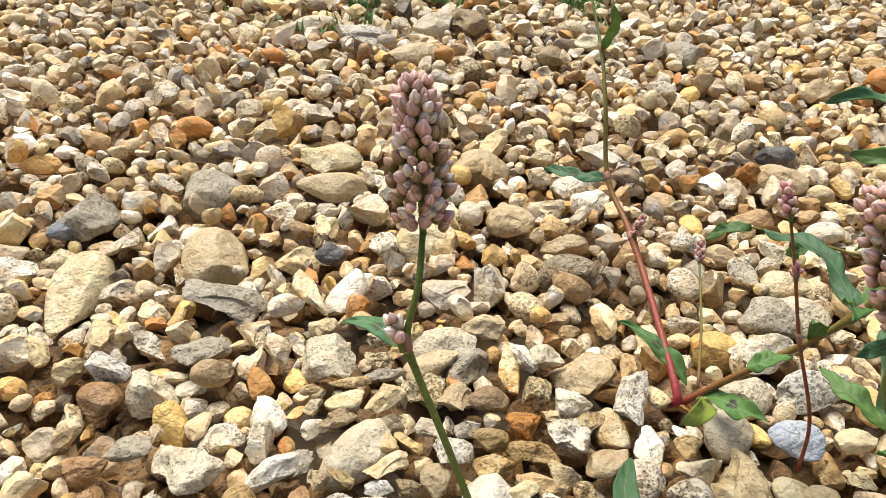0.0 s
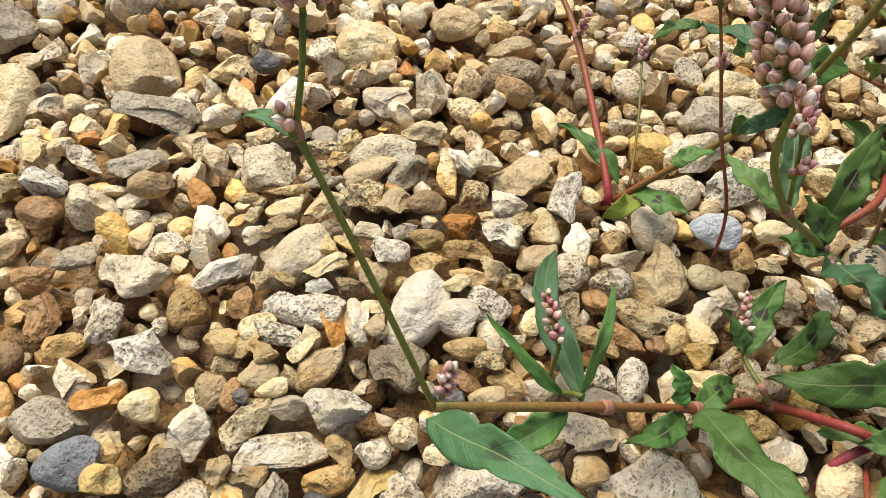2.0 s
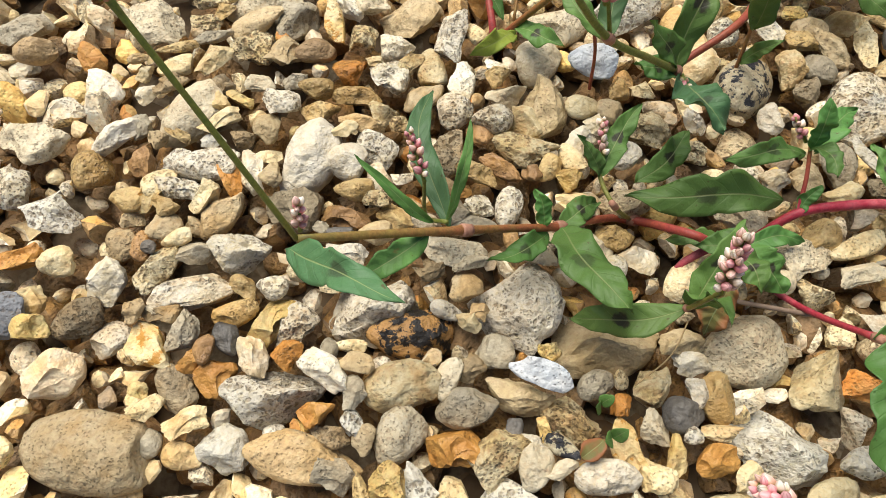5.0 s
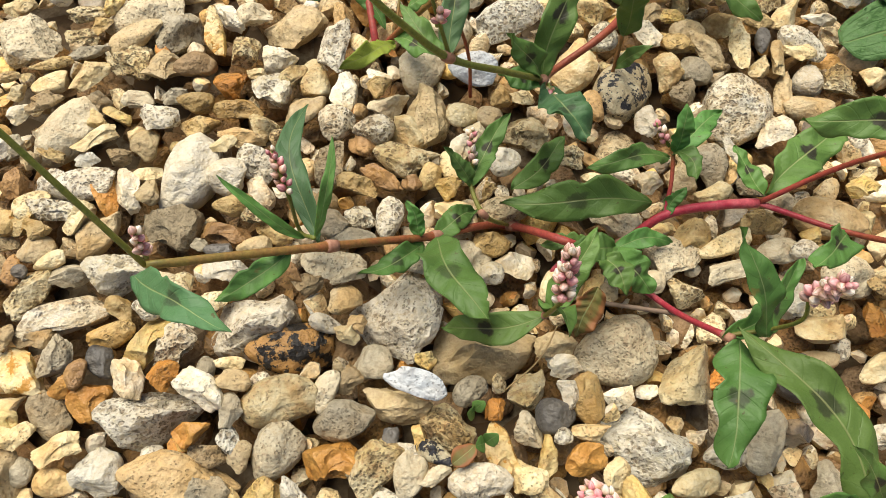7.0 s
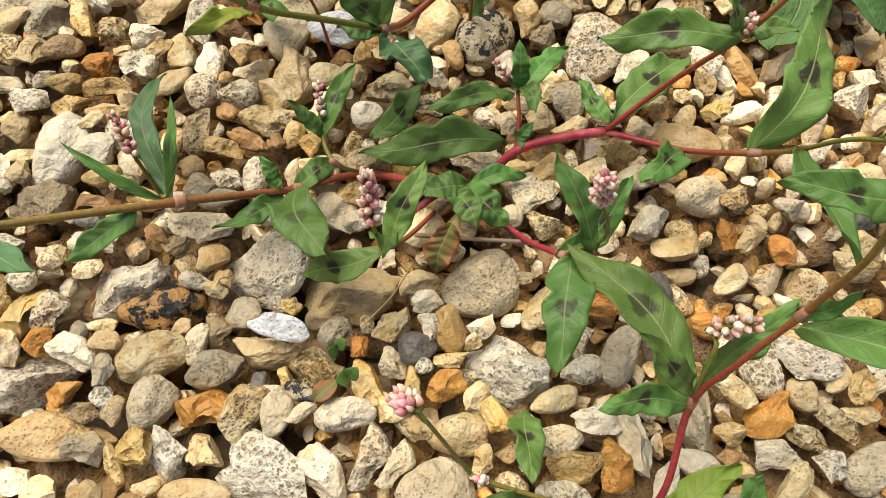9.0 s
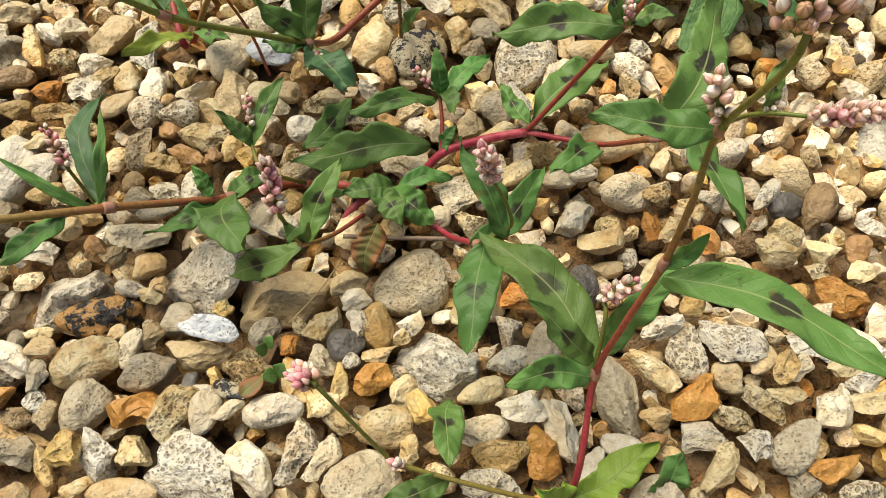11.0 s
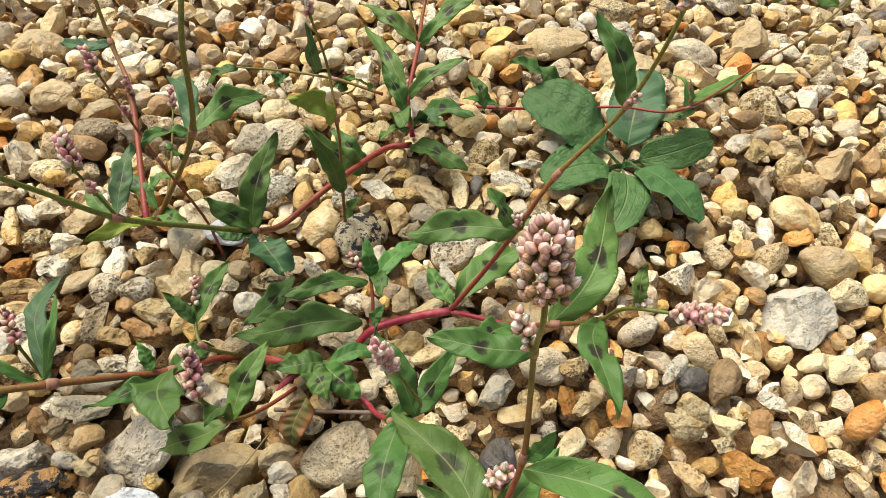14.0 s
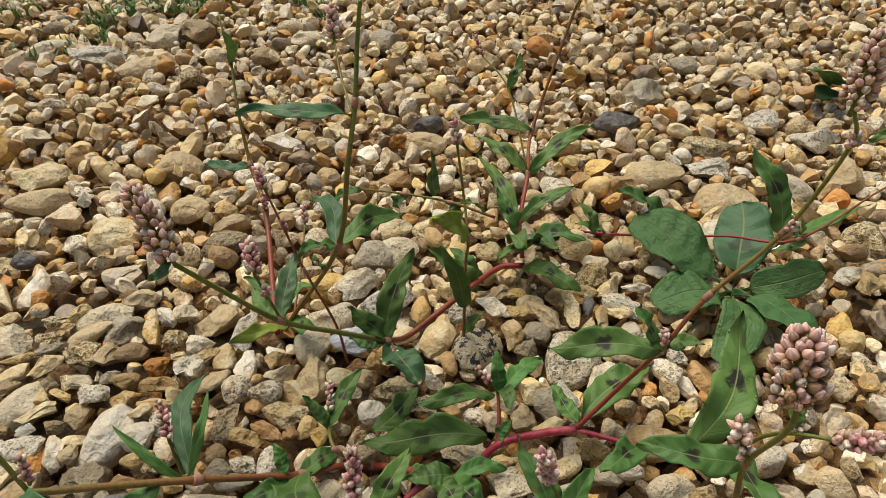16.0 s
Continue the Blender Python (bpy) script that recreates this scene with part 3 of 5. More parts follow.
def pebble(level, seed, planes, depth, rough, bend=0.0, dents=0):
    """A unit stone: a ball cut by random planes with softened arrises, hollowed by dents, tapered and bent, then roughened."""
    rng = np.random.RandomState(seed)
    v, f = ico(level)
    v = v.copy()
    for _ in range(planes):
        n = rng.normal(size=3)
        n /= np.linalg.norm(n)
        over = np.maximum(0.0, v @ n - rng.uniform(depth, 0.88))
        v -= np.outer(over * 0.97, n)
    for _ in range(dents):
        n = rng.normal(size=3) * (1.0, 1.0, 0.7)
        n /= np.linalg.norm(n)
        near_by = np.clip((v @ n / np.linalg.norm(v, axis=1) - rng.uniform(0.55, 0.78)) / 0.3, 0.0, 1.0)
        v -= np.outer(near_by ** 2 * (3 - 2 * near_by) * rng.uniform(0.12, 0.32), n)
    taper, turn = rng.uniform(-0.32, 0.32), rng.uniform(-1, 1)
    v[:, 1] = v[:, 1] * (1 + taper * v[:, 0]) + bend * turn * v[:, 0] ** 2
    v[:, 2] *= 1 + rng.uniform(-0.3, 0.3) * v[:, 0]
    off = rng.uniform(-50, 50, 3)
    for i in range(len(v)):
        p = Vector(v[i] + off)
        v[i] *= 1 + rough * (0.9 * noise.noise(p * 1.1) + 0.7 * noise.noise(p * 2.6) + 0.45 * noise.noise(p * 5.5) + (0.25 * noise.noise(p * 11.0) if level > 2 else 0.0))
    v -= (v.max(0) + v.min(0)) / 2
    v /= np.abs(v).max(0)
    return v, f


# worn pebbles, knobbly stones and broken flints
WORN, KNOBBLY, BROKEN = (4, 0.66, 0.07, 0.18, 1), (9, 0.50, 0.14, 0.32, 3), (12, 0.40, 0.10, 0.35, 3)
SHAPES = [pebble(4, 100 + i, *(WORN, KNOBBLY, BROKEN)[i % 3]) for i in range(36)]
stone_meshes = {}
taken, further = [], []
rs = np.random.RandomState(11)


def stone(x, y, length, width, turn, kind):
    """One loose stone, an object of its own unless it lies far off: centre, length and width in mm, turned in plan by degrees, of one of the kinds above."""
    i = len(taken)
    family = {"k": 0, "bs": 0, "d": 0, "bl": 0, "gs": (1, 0, 1), "c": (2, 0, 1), "t": (0, 1), "ta": (1, 0), "tb": (0, 1), "m": 0, "m2": 0, "g": (0, 1), "s": 1, "shell": 0, "o": 1, "oa": 2, "gw": (2, 1), "w": (2, 1), "ws": (1, 0), "y": (1, 2), "yb": (2, 1, 0), "yo": 2}.get(kind, (0, 1, 2))
    family = family if isinstance(family, int) else family[i % len(family)]
    pick = 3 * (i * 5 % 12) + family
    a, b = length / 2000.0, width / 2000.0
    high = min(a, b) * (0.28 if kind == "shell" else rs.uniform(0.66, 0.95))
    top = rs.uniform(0.003, 0.009) + 0.20 * min(a, b)
    z = top - high
    tilt = pose(0, 0, 0, rs.uniform(-13, 13), rs.uniform(-13, 13), 0)
    if kind == "shell":
        tilt, z = pose(0, 0, 0, 20, 5, 0), 0.011
    elif kind == "m":
        z -= 0.004
    place = pose(x / 1000.0, y / 1000.0, z, 0, 0, turn) @ tilt @ Matrix.Diagonal((a * 1.05, b * 1.05, high, 1))
    taken.append((x / 1000.0, y / 1000.0, a, b, radians(turn)))
    form = SHAPES[pick][0].copy()
    if kind == "k":
        form[:, 1] = form[:, 1] * 0.8 + 0.42 * form[:, 0] ** 2 - 0.2
    if y > 300 or x < -20:
        further.append((form, SHAPES[pick][1], np.array(place), kind))
        return
    key = (pick, kind)
    if key not in stone_meshes:
        me = bpy.data.meshes.new("stone")
        me.from_pydata(form.tolist(), [], SHAPES[pick][1].tolist())
        me.polygons.foreach_set("use_smooth", [True] * len(me.polygons))
        if family:
            me.set_sharp_from_angle(angle=radians(28))
        me.materials.append(STONES[kind])
        stone_meshes[key] = me
    ob = new("stone", stone_meshes[key])
    ob.parent = ground
    ob.matrix_basis = place


stone(207, 131, 27, 11, -22, "shell")
stone(246, 290, 25, 18, -6, "shell")
stone(19, 319, 30, 28, -62, "ta")
stone(90, 329, 33, 25, 33, "g")
stone(73, 321, 30, 15, 27, "t")
stone(46, 322, 16, 10, 4, "s")
stone(55, 328, 13, 10, 61, "yb")
stone(50, 311, 23, 8, 15, "g")
stone(113, 321, 30, 11, -72, "yo")
stone(120, 332, 22, 11, -45, "w")
stone(133, 334, 18, 16, 10, "ta")
stone(155, 327, 34, 32, 12, "t")
stone(129, 311, 19, 16, 55, "s")
stone(145, 307, 19, 17, -32, "w")
stone(122, 292, 18, 17, 4, "o")
stone(104, 302, 21, 13, 15, "bs")
stone(73, 303, 22, 19, 23, "s")
stone(89, 300, 21, 16, 57, "t")
stone(54, 295, 22, 12, 60, "c")
stone(34, 293, 20, 11, 10, "c")
stone(35, 302, 21, 6, 16, "yb")
stone(20, 287, 11, 8, 36, "c")
stone(16, 295, 10, 5, 24, "c")
stone(34, 280, 18, 9, 34, "b")
stone(22, 276, 12, 8, 52, "w")
stone(44, 265, 39, 24, 48, "ta")
stone(58, 281, 14, 11, 17, "sb")
stone(68, 274, 16, 7, -28, "y")
stone(58, 270, 13, 8, -47, "yb")
stone(61, 258, 23, 9, 46, "c")
stone(77, 283, 15, 11, 9, "ta")
stone(95, 284, 13, 10, 30, "g")
stone(106, 279, 18, 11, -6, "yb")
stone(108, 266, 20, 12, 0, "yb")
stone(126, 276, 25, 11, -6, "yb")
stone(89, 269, 19, 16, -20, "gs")
stone(82, 257, 16, 13, 81, "tb")
stone(71, 251, 12, 10, -7, "b")
stone(59, 246, 14, 6, 0, "gw")
stone(102, 241, 42, 31, 66, "k")
stone(144, 283, 20, 19, 7, "ws")
stone(135, 295, 10, 9, 4, "c")
stone(152, 294, 17, 12, 58, "s")
stone(164, 294, 26, 15, -83, "c")
stone(140, 264, 15, 13, -1, "s")
stone(130, 258, 23, 11, 0, "t")
stone(148, 256, 10, 9, -2, "s")
stone(122, 252, 14, 10, 26, "c")
stone(136, 245, 22, 21, -66, "gs")
stone(122, 237, 20, 19, -14, "gs")
stone(160, 273, 24, 14, 34, "t")
stone(41, 252, 16, 7, -34, "yb")
stone(31, 248, 10, 9, -10, "b")
stone(22, 257, 12, 11, -65, "g")
stone(175, 311, 31, 16, 83, "gs")
stone(188, 314, 15, 9, -57, "c")
stone(179, 283, 23, 15, -76, "w")
stone(175, 265, 19, 18, 76, "ws")
stone(171, 242, 26, 15, 80, "sb")
stone(194, 259, 21, 15, 11, "ws")
stone(211, 259, 22, 15, -37, "c")
stone(221, 267, 38, 24, 73, "tb")
stone(209, 243, 32, 20, -19, "s")
stone(219, 298, 29, 23, 64, "ta")
stone(240, 266, 18, 13, -2, "c")
stone(237, 248, 17, 12, 47, "w")
stone(246, 255, 12, 12, 13, "w")
stone(231, 237, 19, 11, -67, "c")
stone(203, 276, 22, 13, 32, "ta")
stone(198, 284, 13, 12, 2, "yb")
stone(198, 291, 13, 8, -1, "w")
stone(188, 252, 14, 14, 2, "ob")
stone(271, 331, 40, 19, 19, "gw")
stone(260, 277, 13, 12, 58, "yb")
stone(253, 264, 15, 14, -82, "t")
stone(273, 258, 25, 20, -28, "s")
stone(258, 239, 16, 15, 10, "gs")
stone(287, 239, 23, 13, 2, "s")
stone(271, 274, 12, 11, 5, "c")
stone(197, 233, 23, 10, -35, "ob")
stone(220, 231, 15, 11, 52, "yb")
stone(229, 224, 13, 12, 9, "y")
stone(185, 229, 21, 11, -24, "yb")
stone(211, 227, 10, 8, -2, "ob")
stone(185, 212, 15, 14, -5, "ws")
stone(199, 211, 21, 13, 74, "gs")
stone(173, 208, 15, 14, -9, "g")
stone(170, 221, 13, 11, -90, "b")
stone(182, 201, 21, 10, -3, "g")
stone(173, 188, 29, 15, -3, "ta")
stone(210, 188, 21, 11, -3, "ta")
stone(247, 195, 18, 14, -1, "yb")
stone(257, 183, 19, 15, 20, "w")
stone(245, 180, 12, 11, 7, "ws")
stone(237, 188, 24, 20, -37, "ta")
stone(203, 163, 42, 39, 20, "gs")
stone(177, 172, 16, 13, 18, "t")
stone(161, 180, 15, 11, -5, "b")
stone(153, 184, 13, 12, -15, "ob")
stone(180, 182, 18, 7, 13, "g")
stone(169, 161, 16, 8, -24, "gs")
stone(183, 160, 8, 8, -16, "t")
stone(178, 155, 11, 9, -6, "c")
stone(239, 146, 48, 30, 12, "tb")
stone(153, 152, 40, 24, 1, "m")
stone(135, 164, 40, 33, 31, "gs")
stone(149, 129, 33, 20, 7, "c")
stone(129, 126, 15, 11, 87, "g")
stone(130, 138, 16, 9, -16, "t")
stone(127, 146, 14, 6, -4, "c")
stone(118, 144, 11, 8, -89, "g")
stone(117, 135, 25, 13, -43, "w")
stone(105, 156, 21, 17, 77, "ws")
stone(92, 158, 23, 18, 76, "y")
stone(100, 143, 13, 12, 65, "o")
stone(86, 142, 21, 13, -59, "w")
stone(96, 126, 43, 24, 16, "gs")
stone(114, 117, 16, 11, 7, "oa")
stone(129, 114, 11, 10, -34, "gw")
stone(120, 108, 16, 9, -11, "sb")
stone(133, 107, 13, 9, 75, "t")
stone(147, 108, 25, 20, 55, "ta")
stone(109, 100, 47, 20, -14, "t")
stone(78, 104, 20, 19, -50, "gw")
stone(61, 102, 16, 11, -17, "c")
stone(62, 115, 18, 11, 29, "c")
stone(55, 129, 22, 13, -54, "sb")
stone(70, 133, 17, 16, -9, "oa")
stone(59, 140, 10, 10, -80, "oa")
stone(42, 145, 28, 16, -52, "yo")
stone(42, 128, 9, 7, -27, "y")
stone(46, 120, 15, 10, 23, "c")
stone(47, 108, 13, 10, -48, "g")
stone(55, 152, 19, 13, 63, "g")
stone(74, 150, 17, 11, -65, "d")
stone(66, 144, 13, 8, 82, "ob")
stone(46, 161, 17, 11, 20, "b")
stone(76, 162, 20, 12, 20, "yb")
stone(55, 172, 36, 19, 19, "ws")
stone(40, 183, 26, 14, 61, "s")
stone(76, 190, 26, 20, 14, "ws")
stone(56, 191, 21, 11, 23, "g")
stone(79, 174, 15, 9, -41, "yb")
stone(92, 172, 14, 11, -8, "ws")
stone(41, 203, 17, 13, -9, "t")
stone(47, 197, 14, 8, 24, "c")
stone(65, 210, 27, 15, 48, "t")
stone(57, 217, 17, 12, 65, "c")
stone(99, 209, 26, 23, 6, "sb")
stone(123, 207, 23, 14, -3, "ob")
stone(138, 215, 13, 11, -5, "s")
stone(146, 207, 18, 12, -26, "yb")
stone(127, 220, 19, 11, -2, "yb")
stone(78, 230, 22, 13, -67, "w")
stone(69, 229, 23, 10, -62, "oa")
stone(87, 228, 13, 11, -78, "tb")
stone(45, 222, 26, 12, -19, "ws")
stone(56, 235, 32, 17, 0, "gs")
stone(26, 236, 15, 14, -42, "ob")
stone(30, 219, 16, 15, 68, "yo")
stone(40, 211, 15, 9, -27, "yb")
stone(124, 188, 19, 12, -4, "gs")
stone(121, 198, 13, 7, -3, "d")
stone(112, 202, 8, 7, -12, "g")
stone(137, 198, 16, 11, -4, "tb")
stone(31, 194, 15, 9, -87, "ob")
stone(36, 192, 7, 6, -28, "d")
stone(35, 162, 12, 9, 88, "b")
stone(189, 143, 18, 16, -10, "g")
stone(198, 124, 30, 15, -19, "tb")
stone(176, 119, 26, 17, 4, "g")
stone(168, 131, 19, 10, 69, "ta")
stone(180, 135, 13, 10, 70, "b")
stone(171, 102, 22, 20, 27, "oa")
stone(187, 99, 26, 20, 54, "s")
stone(202, 94, 18, 14, 76, "ta")
stone(203, 103, 14, 8, -5, "gs")
stone(220, 113, 25, 20, -20, "s")
stone(230, 127, 16, 11, 25, "g")
stone(212, 141, 10, 8, -4, "y")
stone(240, 118, 11, 9, 48, "o")
stone(256, 126, 21, 16, 25, "s")
stone(273, 135, 15, 10, -2, "w")
stone(271, 145, 19, 12, -2, "tb")
stone(266, 114, 17, 15, 3, "d")
stone(281, 120, 22, 14, -85, "yb")
stone(273, 123, 13, 9, -68, "gs")
stone(241, 101, 26, 12, -75, "yo")
stone(254, 108, 16, 12, -47, "ta")
stone(261, 98, 21, 8, 77, "y")
stone(231, 90, 26, 14, -4, "gs")
stone(251, 89, 17, 14, -37, "c")
stone(212, 93, 15, 7, 19, "ta")
stone(275, 95, 17, 13, 24, "oa")
stone(280, 106, 16, 8, -3, "c")
stone(267, 105, 8, 7, 10, "ws")
stone(213, 102, 17, 8, -32, "m2")
stone(207, 108, 12, 7, -62, "y")
stone(195, 110, 9, 7, 78, "d")
stone(321, 314, 17, 16, 42, "ws")
stone(343, 314, 22, 15, -17, "w")
stone(363, 309, 23, 13, -24, "yb")
stone(329, 283, 42, 28, 40, "m2")
stone(355, 292, 22, 15, 88, "c")
stone(370, 294, 21, 17, -18, "g")
stone(361, 279, 17, 16, 25, "sb")
stone(400, 308, 33, 11, 79, "c")
stone(380, 307, 29, 15, -63, "t")
stone(372, 319, 19, 16, -4, "t")
stone(351, 331, 20, 11, 28, "t")
stone(364, 329, 13, 10, -5, "y")
stone(413, 324, 19, 12, -7, "yb")
stone(432, 328, 27, 14, 56, "c")
stone(452, 326, 23, 8, 3, "w")
stone(435, 307, 29, 16, -33, "gs")
stone(431, 299, 18, 12, -7, "c")
stone(417, 298, 28, 9, 71, "c")
stone(410, 307, 16, 8, 72, "d")
stone(407, 292, 16, 10, 49, "c")
stone(417, 277, 27, 10, 67, "t")
stone(434, 285, 18, 16, 69, "gs")
stone(448, 280, 21, 19, 60, "s")
stone(427, 265, 28, 15, -19, "t")
stone(388, 266, 38, 35, 57, "ws")
stone(405, 250, 25, 16, 56, "w")
stone(468, 282, 14, 11, -6, "c")
stone(457, 262, 13, 12, 6, "ws")
stone(377, 237, 23, 8, -73, "gw")
stone(364, 234, 24, 17, 70, "g")
stone(348, 226, 18, 17, 56, "t")
stone(329, 223, 12, 11, 11, "w")
stone(337, 262, 19, 13, 65, "gs")
stone(309, 204, 29, 18, -14, "ta")
stone(345, 193, 23, 16, 46, "yb")
stone(332, 185, 27, 23, 32, "ta")
stone(360, 188, 29, 11, 21, "c")
stone(338, 167, 20, 14, -1, "s")
stone(319, 171, 14, 11, 5, "ta")
stone(380, 218, 17, 12, -2, "sb")
stone(361, 215, 20, 11, 18, "c")
stone(382, 199, 21, 11, -10, "yb")
stone(387, 185, 19, 13, -1, "ta")
stone(406, 191, 11, 10, 24, "y")
stone(398, 183, 15, 10, -1, "ws")
stone(421, 201, 35, 22, -16, "t")
stone(441, 216, 15, 13, 40, "y")
stone(359, 175, 25, 11, 16, "ta")
stone(300, 141, 36, 32, 17, "ta")
stone(333, 129, 37, 23, 61, "c")
stone(306, 101, 39, 32, -14, "gw")
stone(356, 97, 29, 15, 55, "g")
stone(338, 93, 22, 13, 9, "ws")
stone(388, 159, 24, 15, 29, "ws")
stone(417, 170, 26, 21, -9, "ta")
stone(433, 164, 16, 15, 23, "s")
stone(397, 145, 23, 16, 3, "c")
stone(381, 124, 22, 19, 60, "d")
stone(424, 147, 17, 10, 84, "o")
stone(433, 142, 20, 10, 42, "c")
stone(419, 124, 18, 11, 30, "c")
stone(461, 157, 15, 14, 26, "ws")
stone(488, 153, 24, 9, 37, "ws")
stone(499, 147, 21, 15, 4, "d")
stone(513, 142, 28, 16, 50, "bs")
stone(490, 131, 18, 15, -2, "c")
stone(480, 122, 21, 15, -37, "s")
stone(503, 118, 16, 13, -28, "c")
stone(518, 115, 17, 11, 46, "ob")
stone(532, 125, 16, 12, -73, "w")
stone(498, 109, 12, 9, -6, "s")
stone(516, 103, 15, 13, 45, "c")
stone(503, 95, 25, 15, -51, "oa")
stone(430, 103, 14, 12, 16, "yb")
stone(412, 95, 22, 12, 20, "gs")
stone(418, 81, 27, 17, 81, "ws")
stone(441, 81, 32, 21, -32, "gs")
stone(451, 73, 17, 12, 31, "tb")
stone(400, 76, 26, 11, -53, "c")
stone(434, 67, 17, 15, -63, "t")
stone(459, 66, 17, 9, 53, "yb")
stone(469, 65, 15, 9, 55, "ta")
stone(477, 73, 22, 12, -21, "gw")
stone(487, 61, 14, 12, 25, "c")
stone(415, 59, 27, 15, 23, "oa")
stone(397, 56, 15, 11, 14, "c")
stone(384, 68, 37, 20, -83, "g")
stone(446, 53, 22, 11, -52, "s")
stone(457, 54, 19, 9, -10, "c")
stone(430, 49, 23, 12, -38, "s")
stone(474, 44, 23, 16, 31, "w")
stone(493, 52, 14, 12, 25, "gw")
stone(489, 44, 16, 11, 0, "c")
stone(450, 33, 27, 16, 36, "g")
stone(433, 36, 17, 13, 2, "gw")
stone(412, 45, 20, 15, 2, "ws")
stone(376, 46, 18, 13, -32, "gs")
stone(362, 39, 21, 12, 61, "gs")
stone(464, 21, 27, 10, 5, "oa")
stone(471, 10, 25, 9, -5, "ws")
stone(416, 30, 24, 11, 45, "c")
stone(449, 19, 15, 12, 26, "g")
stone(390, 46, 13, 8, -7, "ob")
stone(196, 70, 43, 28, -34, "gw")
stone(219, 67, 27, 16, -63, "w")
stone(240, 70, 28, 14, 64, "ws")
stone(122, 94, 18, 13, -28, "g")
stone(154, 86, 23, 15, -52, "gw")
stone(143, 90, 16, 14, -89, "y")
stone(133, 85, 21, 7, -73, "yb")
stone(170, 83, 19, 13, -52, "c")
stone(167, 68, 29, 11, -12, "t")
stone(148, 73, 15, 8, 2, "c")
stone(124, 74, 15, 12, -50, "b")
stone(277, 74, 26, 18, -7, "c")
stone(295, 78, 18, 13, -59, "y")
stone(265, 54, 34, 25, -14, "ta")
stone(251, 65, 22, 11, 51, "ta")
stone(319, 65, 23, 13, -1, "ta")
stone(338, 70, 22, 14, 5, "w")
stone(353, 59, 29, 15, -80, "w")
stone(342, 50, 21, 18, -58, "oa")
stone(326, 53, 27, 16, -1, "yb")
stone(318, 42, 27, 13, -20, "ws")
stone(286, 62, 17, 9, 65, "c")
stone(288, 88, 15, 11, 61, "c")
stone(322, 82, 22, 11, 9, "c")
stone(259, 81, 28, 11, -44, "s")
stone(615, 322, 28, 17, 21, "w")
stone(619, 307, 28, 17, 51, "yb")
stone(234, 324, 34, 25, 23, "ta")
stone(-12, 209, 24, 22, 18, "gw")
stone(16, 178, 22, 20, 85, "w")
stone(1, 233, 21, 19, 78, "yb")
stone(8, 160, 23, 16, 36, "sb")
stone(-8, 156, 15, 13, 2, "y")
stone(21, 218, 17, 13, -2, "yb")
stone(22, 196, 17, 13, -71, "b")
stone(-4, 186, 17, 14, 2, "c")
stone(44, 235, 25, 16, -20, "gw")
stone(10, 252, 28, 13, 31, "gs")
stone(35, 226, 17, 13, 43, "c")
stone(-11, 168, 12, 11, -72, "c")
stone(23, 105, 52, 32, -8, "t")
stone(584, 181, 47, 44, 48, "gw")
stone(619, 209, 36, 29, -32, "t")
stone(674, 291, 34, 25, 54, "t")
stone(621, 252, 35, 27, -25, "c")
stone(11, 343, 17, 12, 7, "c")
stone(46, 339, 21, 11, 11, "s")
stone(61, 339, 14, 7, 67, "y")
stone(509, 556, 48, 25, -4, "d")
stone(294, 543, 19, 19, -15, "o")
stone(566, 424, 50, 42, -28, "t")
stone(-46, 770, 60, 35, 7, "gs")
stone(9, 738, 55, 35, 23, "tb")
stone(21, 819, 40, 35, 5, "ta")
stone(-17, 488, 51, 27, 15, "tb")
stone(-116, 801, 55, 29, 18, "ta")
stone(113, 462, 32, 26, -9, "t")
stone(149, 438, 32, 22, -5, "t")
stone(147, 410, 40, 24, 4, "sb")
stone(75, 337, 42, 27, 9, "ta")
stone(0, 407, 19, 16, 10, "d")
stone(99, 353, 25, 17, -7, "tb")
stone(517, 466, 50, 31, -10, "tb")
stone(568, 468, 37, 23, -12, "gs")
stone(629, 681, 32, 30, -10, "g")
stone(657, 545, 32, 28, -6, "gs")
stone(693, 506, 42, 30, 7, "gs")
stone(627, 434, 41, 28, -30, "ta")
stone(317, 542, 41, 27, -6, "t")
stone(324, 577, 29, 21, -6, "d")
stone(264, 383, 33, 26, -8, "g")
stone(282, 387, 30, 29, -32, "ta")
stone(252, 351, 34, 19, 21, "w")
stone(425, 344, 23, 21, 14, "s")
stone(282, 413, 27, 20, -6, "c")
stone(197, 791, 41, 30, -1, "ta")
stone(290, 790, 43, 39, -48, "g")
stone(406, 720, 33, 29, -8, "t")
stone(183, 557, 35, 23, 14, "w")
stone(25, 480, 17, 14, -60, "w")
stone(-55, 594, 29, 20, 2, "ta")
stone(68, 706, 33, 32, -10, "s")
stone(150, 748, 32, 25, 0, "b")
stone(-24, 161, 27, 20, 10, "bl")
stone(-41, 179, 32, 19, -7, "g")
stone(-23, 189, 22, 12, 21, "oa")
stone(-29, 246, 34, 21, -9, "ta")
stone(-63, 225, 22, 18, -41, "ob")
stone(-33, 225, 22, 16, -68, "ws")
stone(-46, 212, 20, 12, 23, "yb")
stone(-65, 290, 27, 23, -5, "ta")
stone(-86, 281, 21, 18, -14, "ob")
stone(-89, 300, 24, 19, 0, "gw")
stone(-48, 315, 31, 20, 7, "g")
stone(-58, 256, 22, 12, 7, "g")
stone(-74, 244, 21, 15, -5, "ob")
stone(-176, 406, 18, 14, 38, "bl")
stone(655, 363, 38, 33, 47, "s")
stone(-141, 358, 63, 31, -84, "c")
stone(-48, 354, 47, 23, -5, "g")
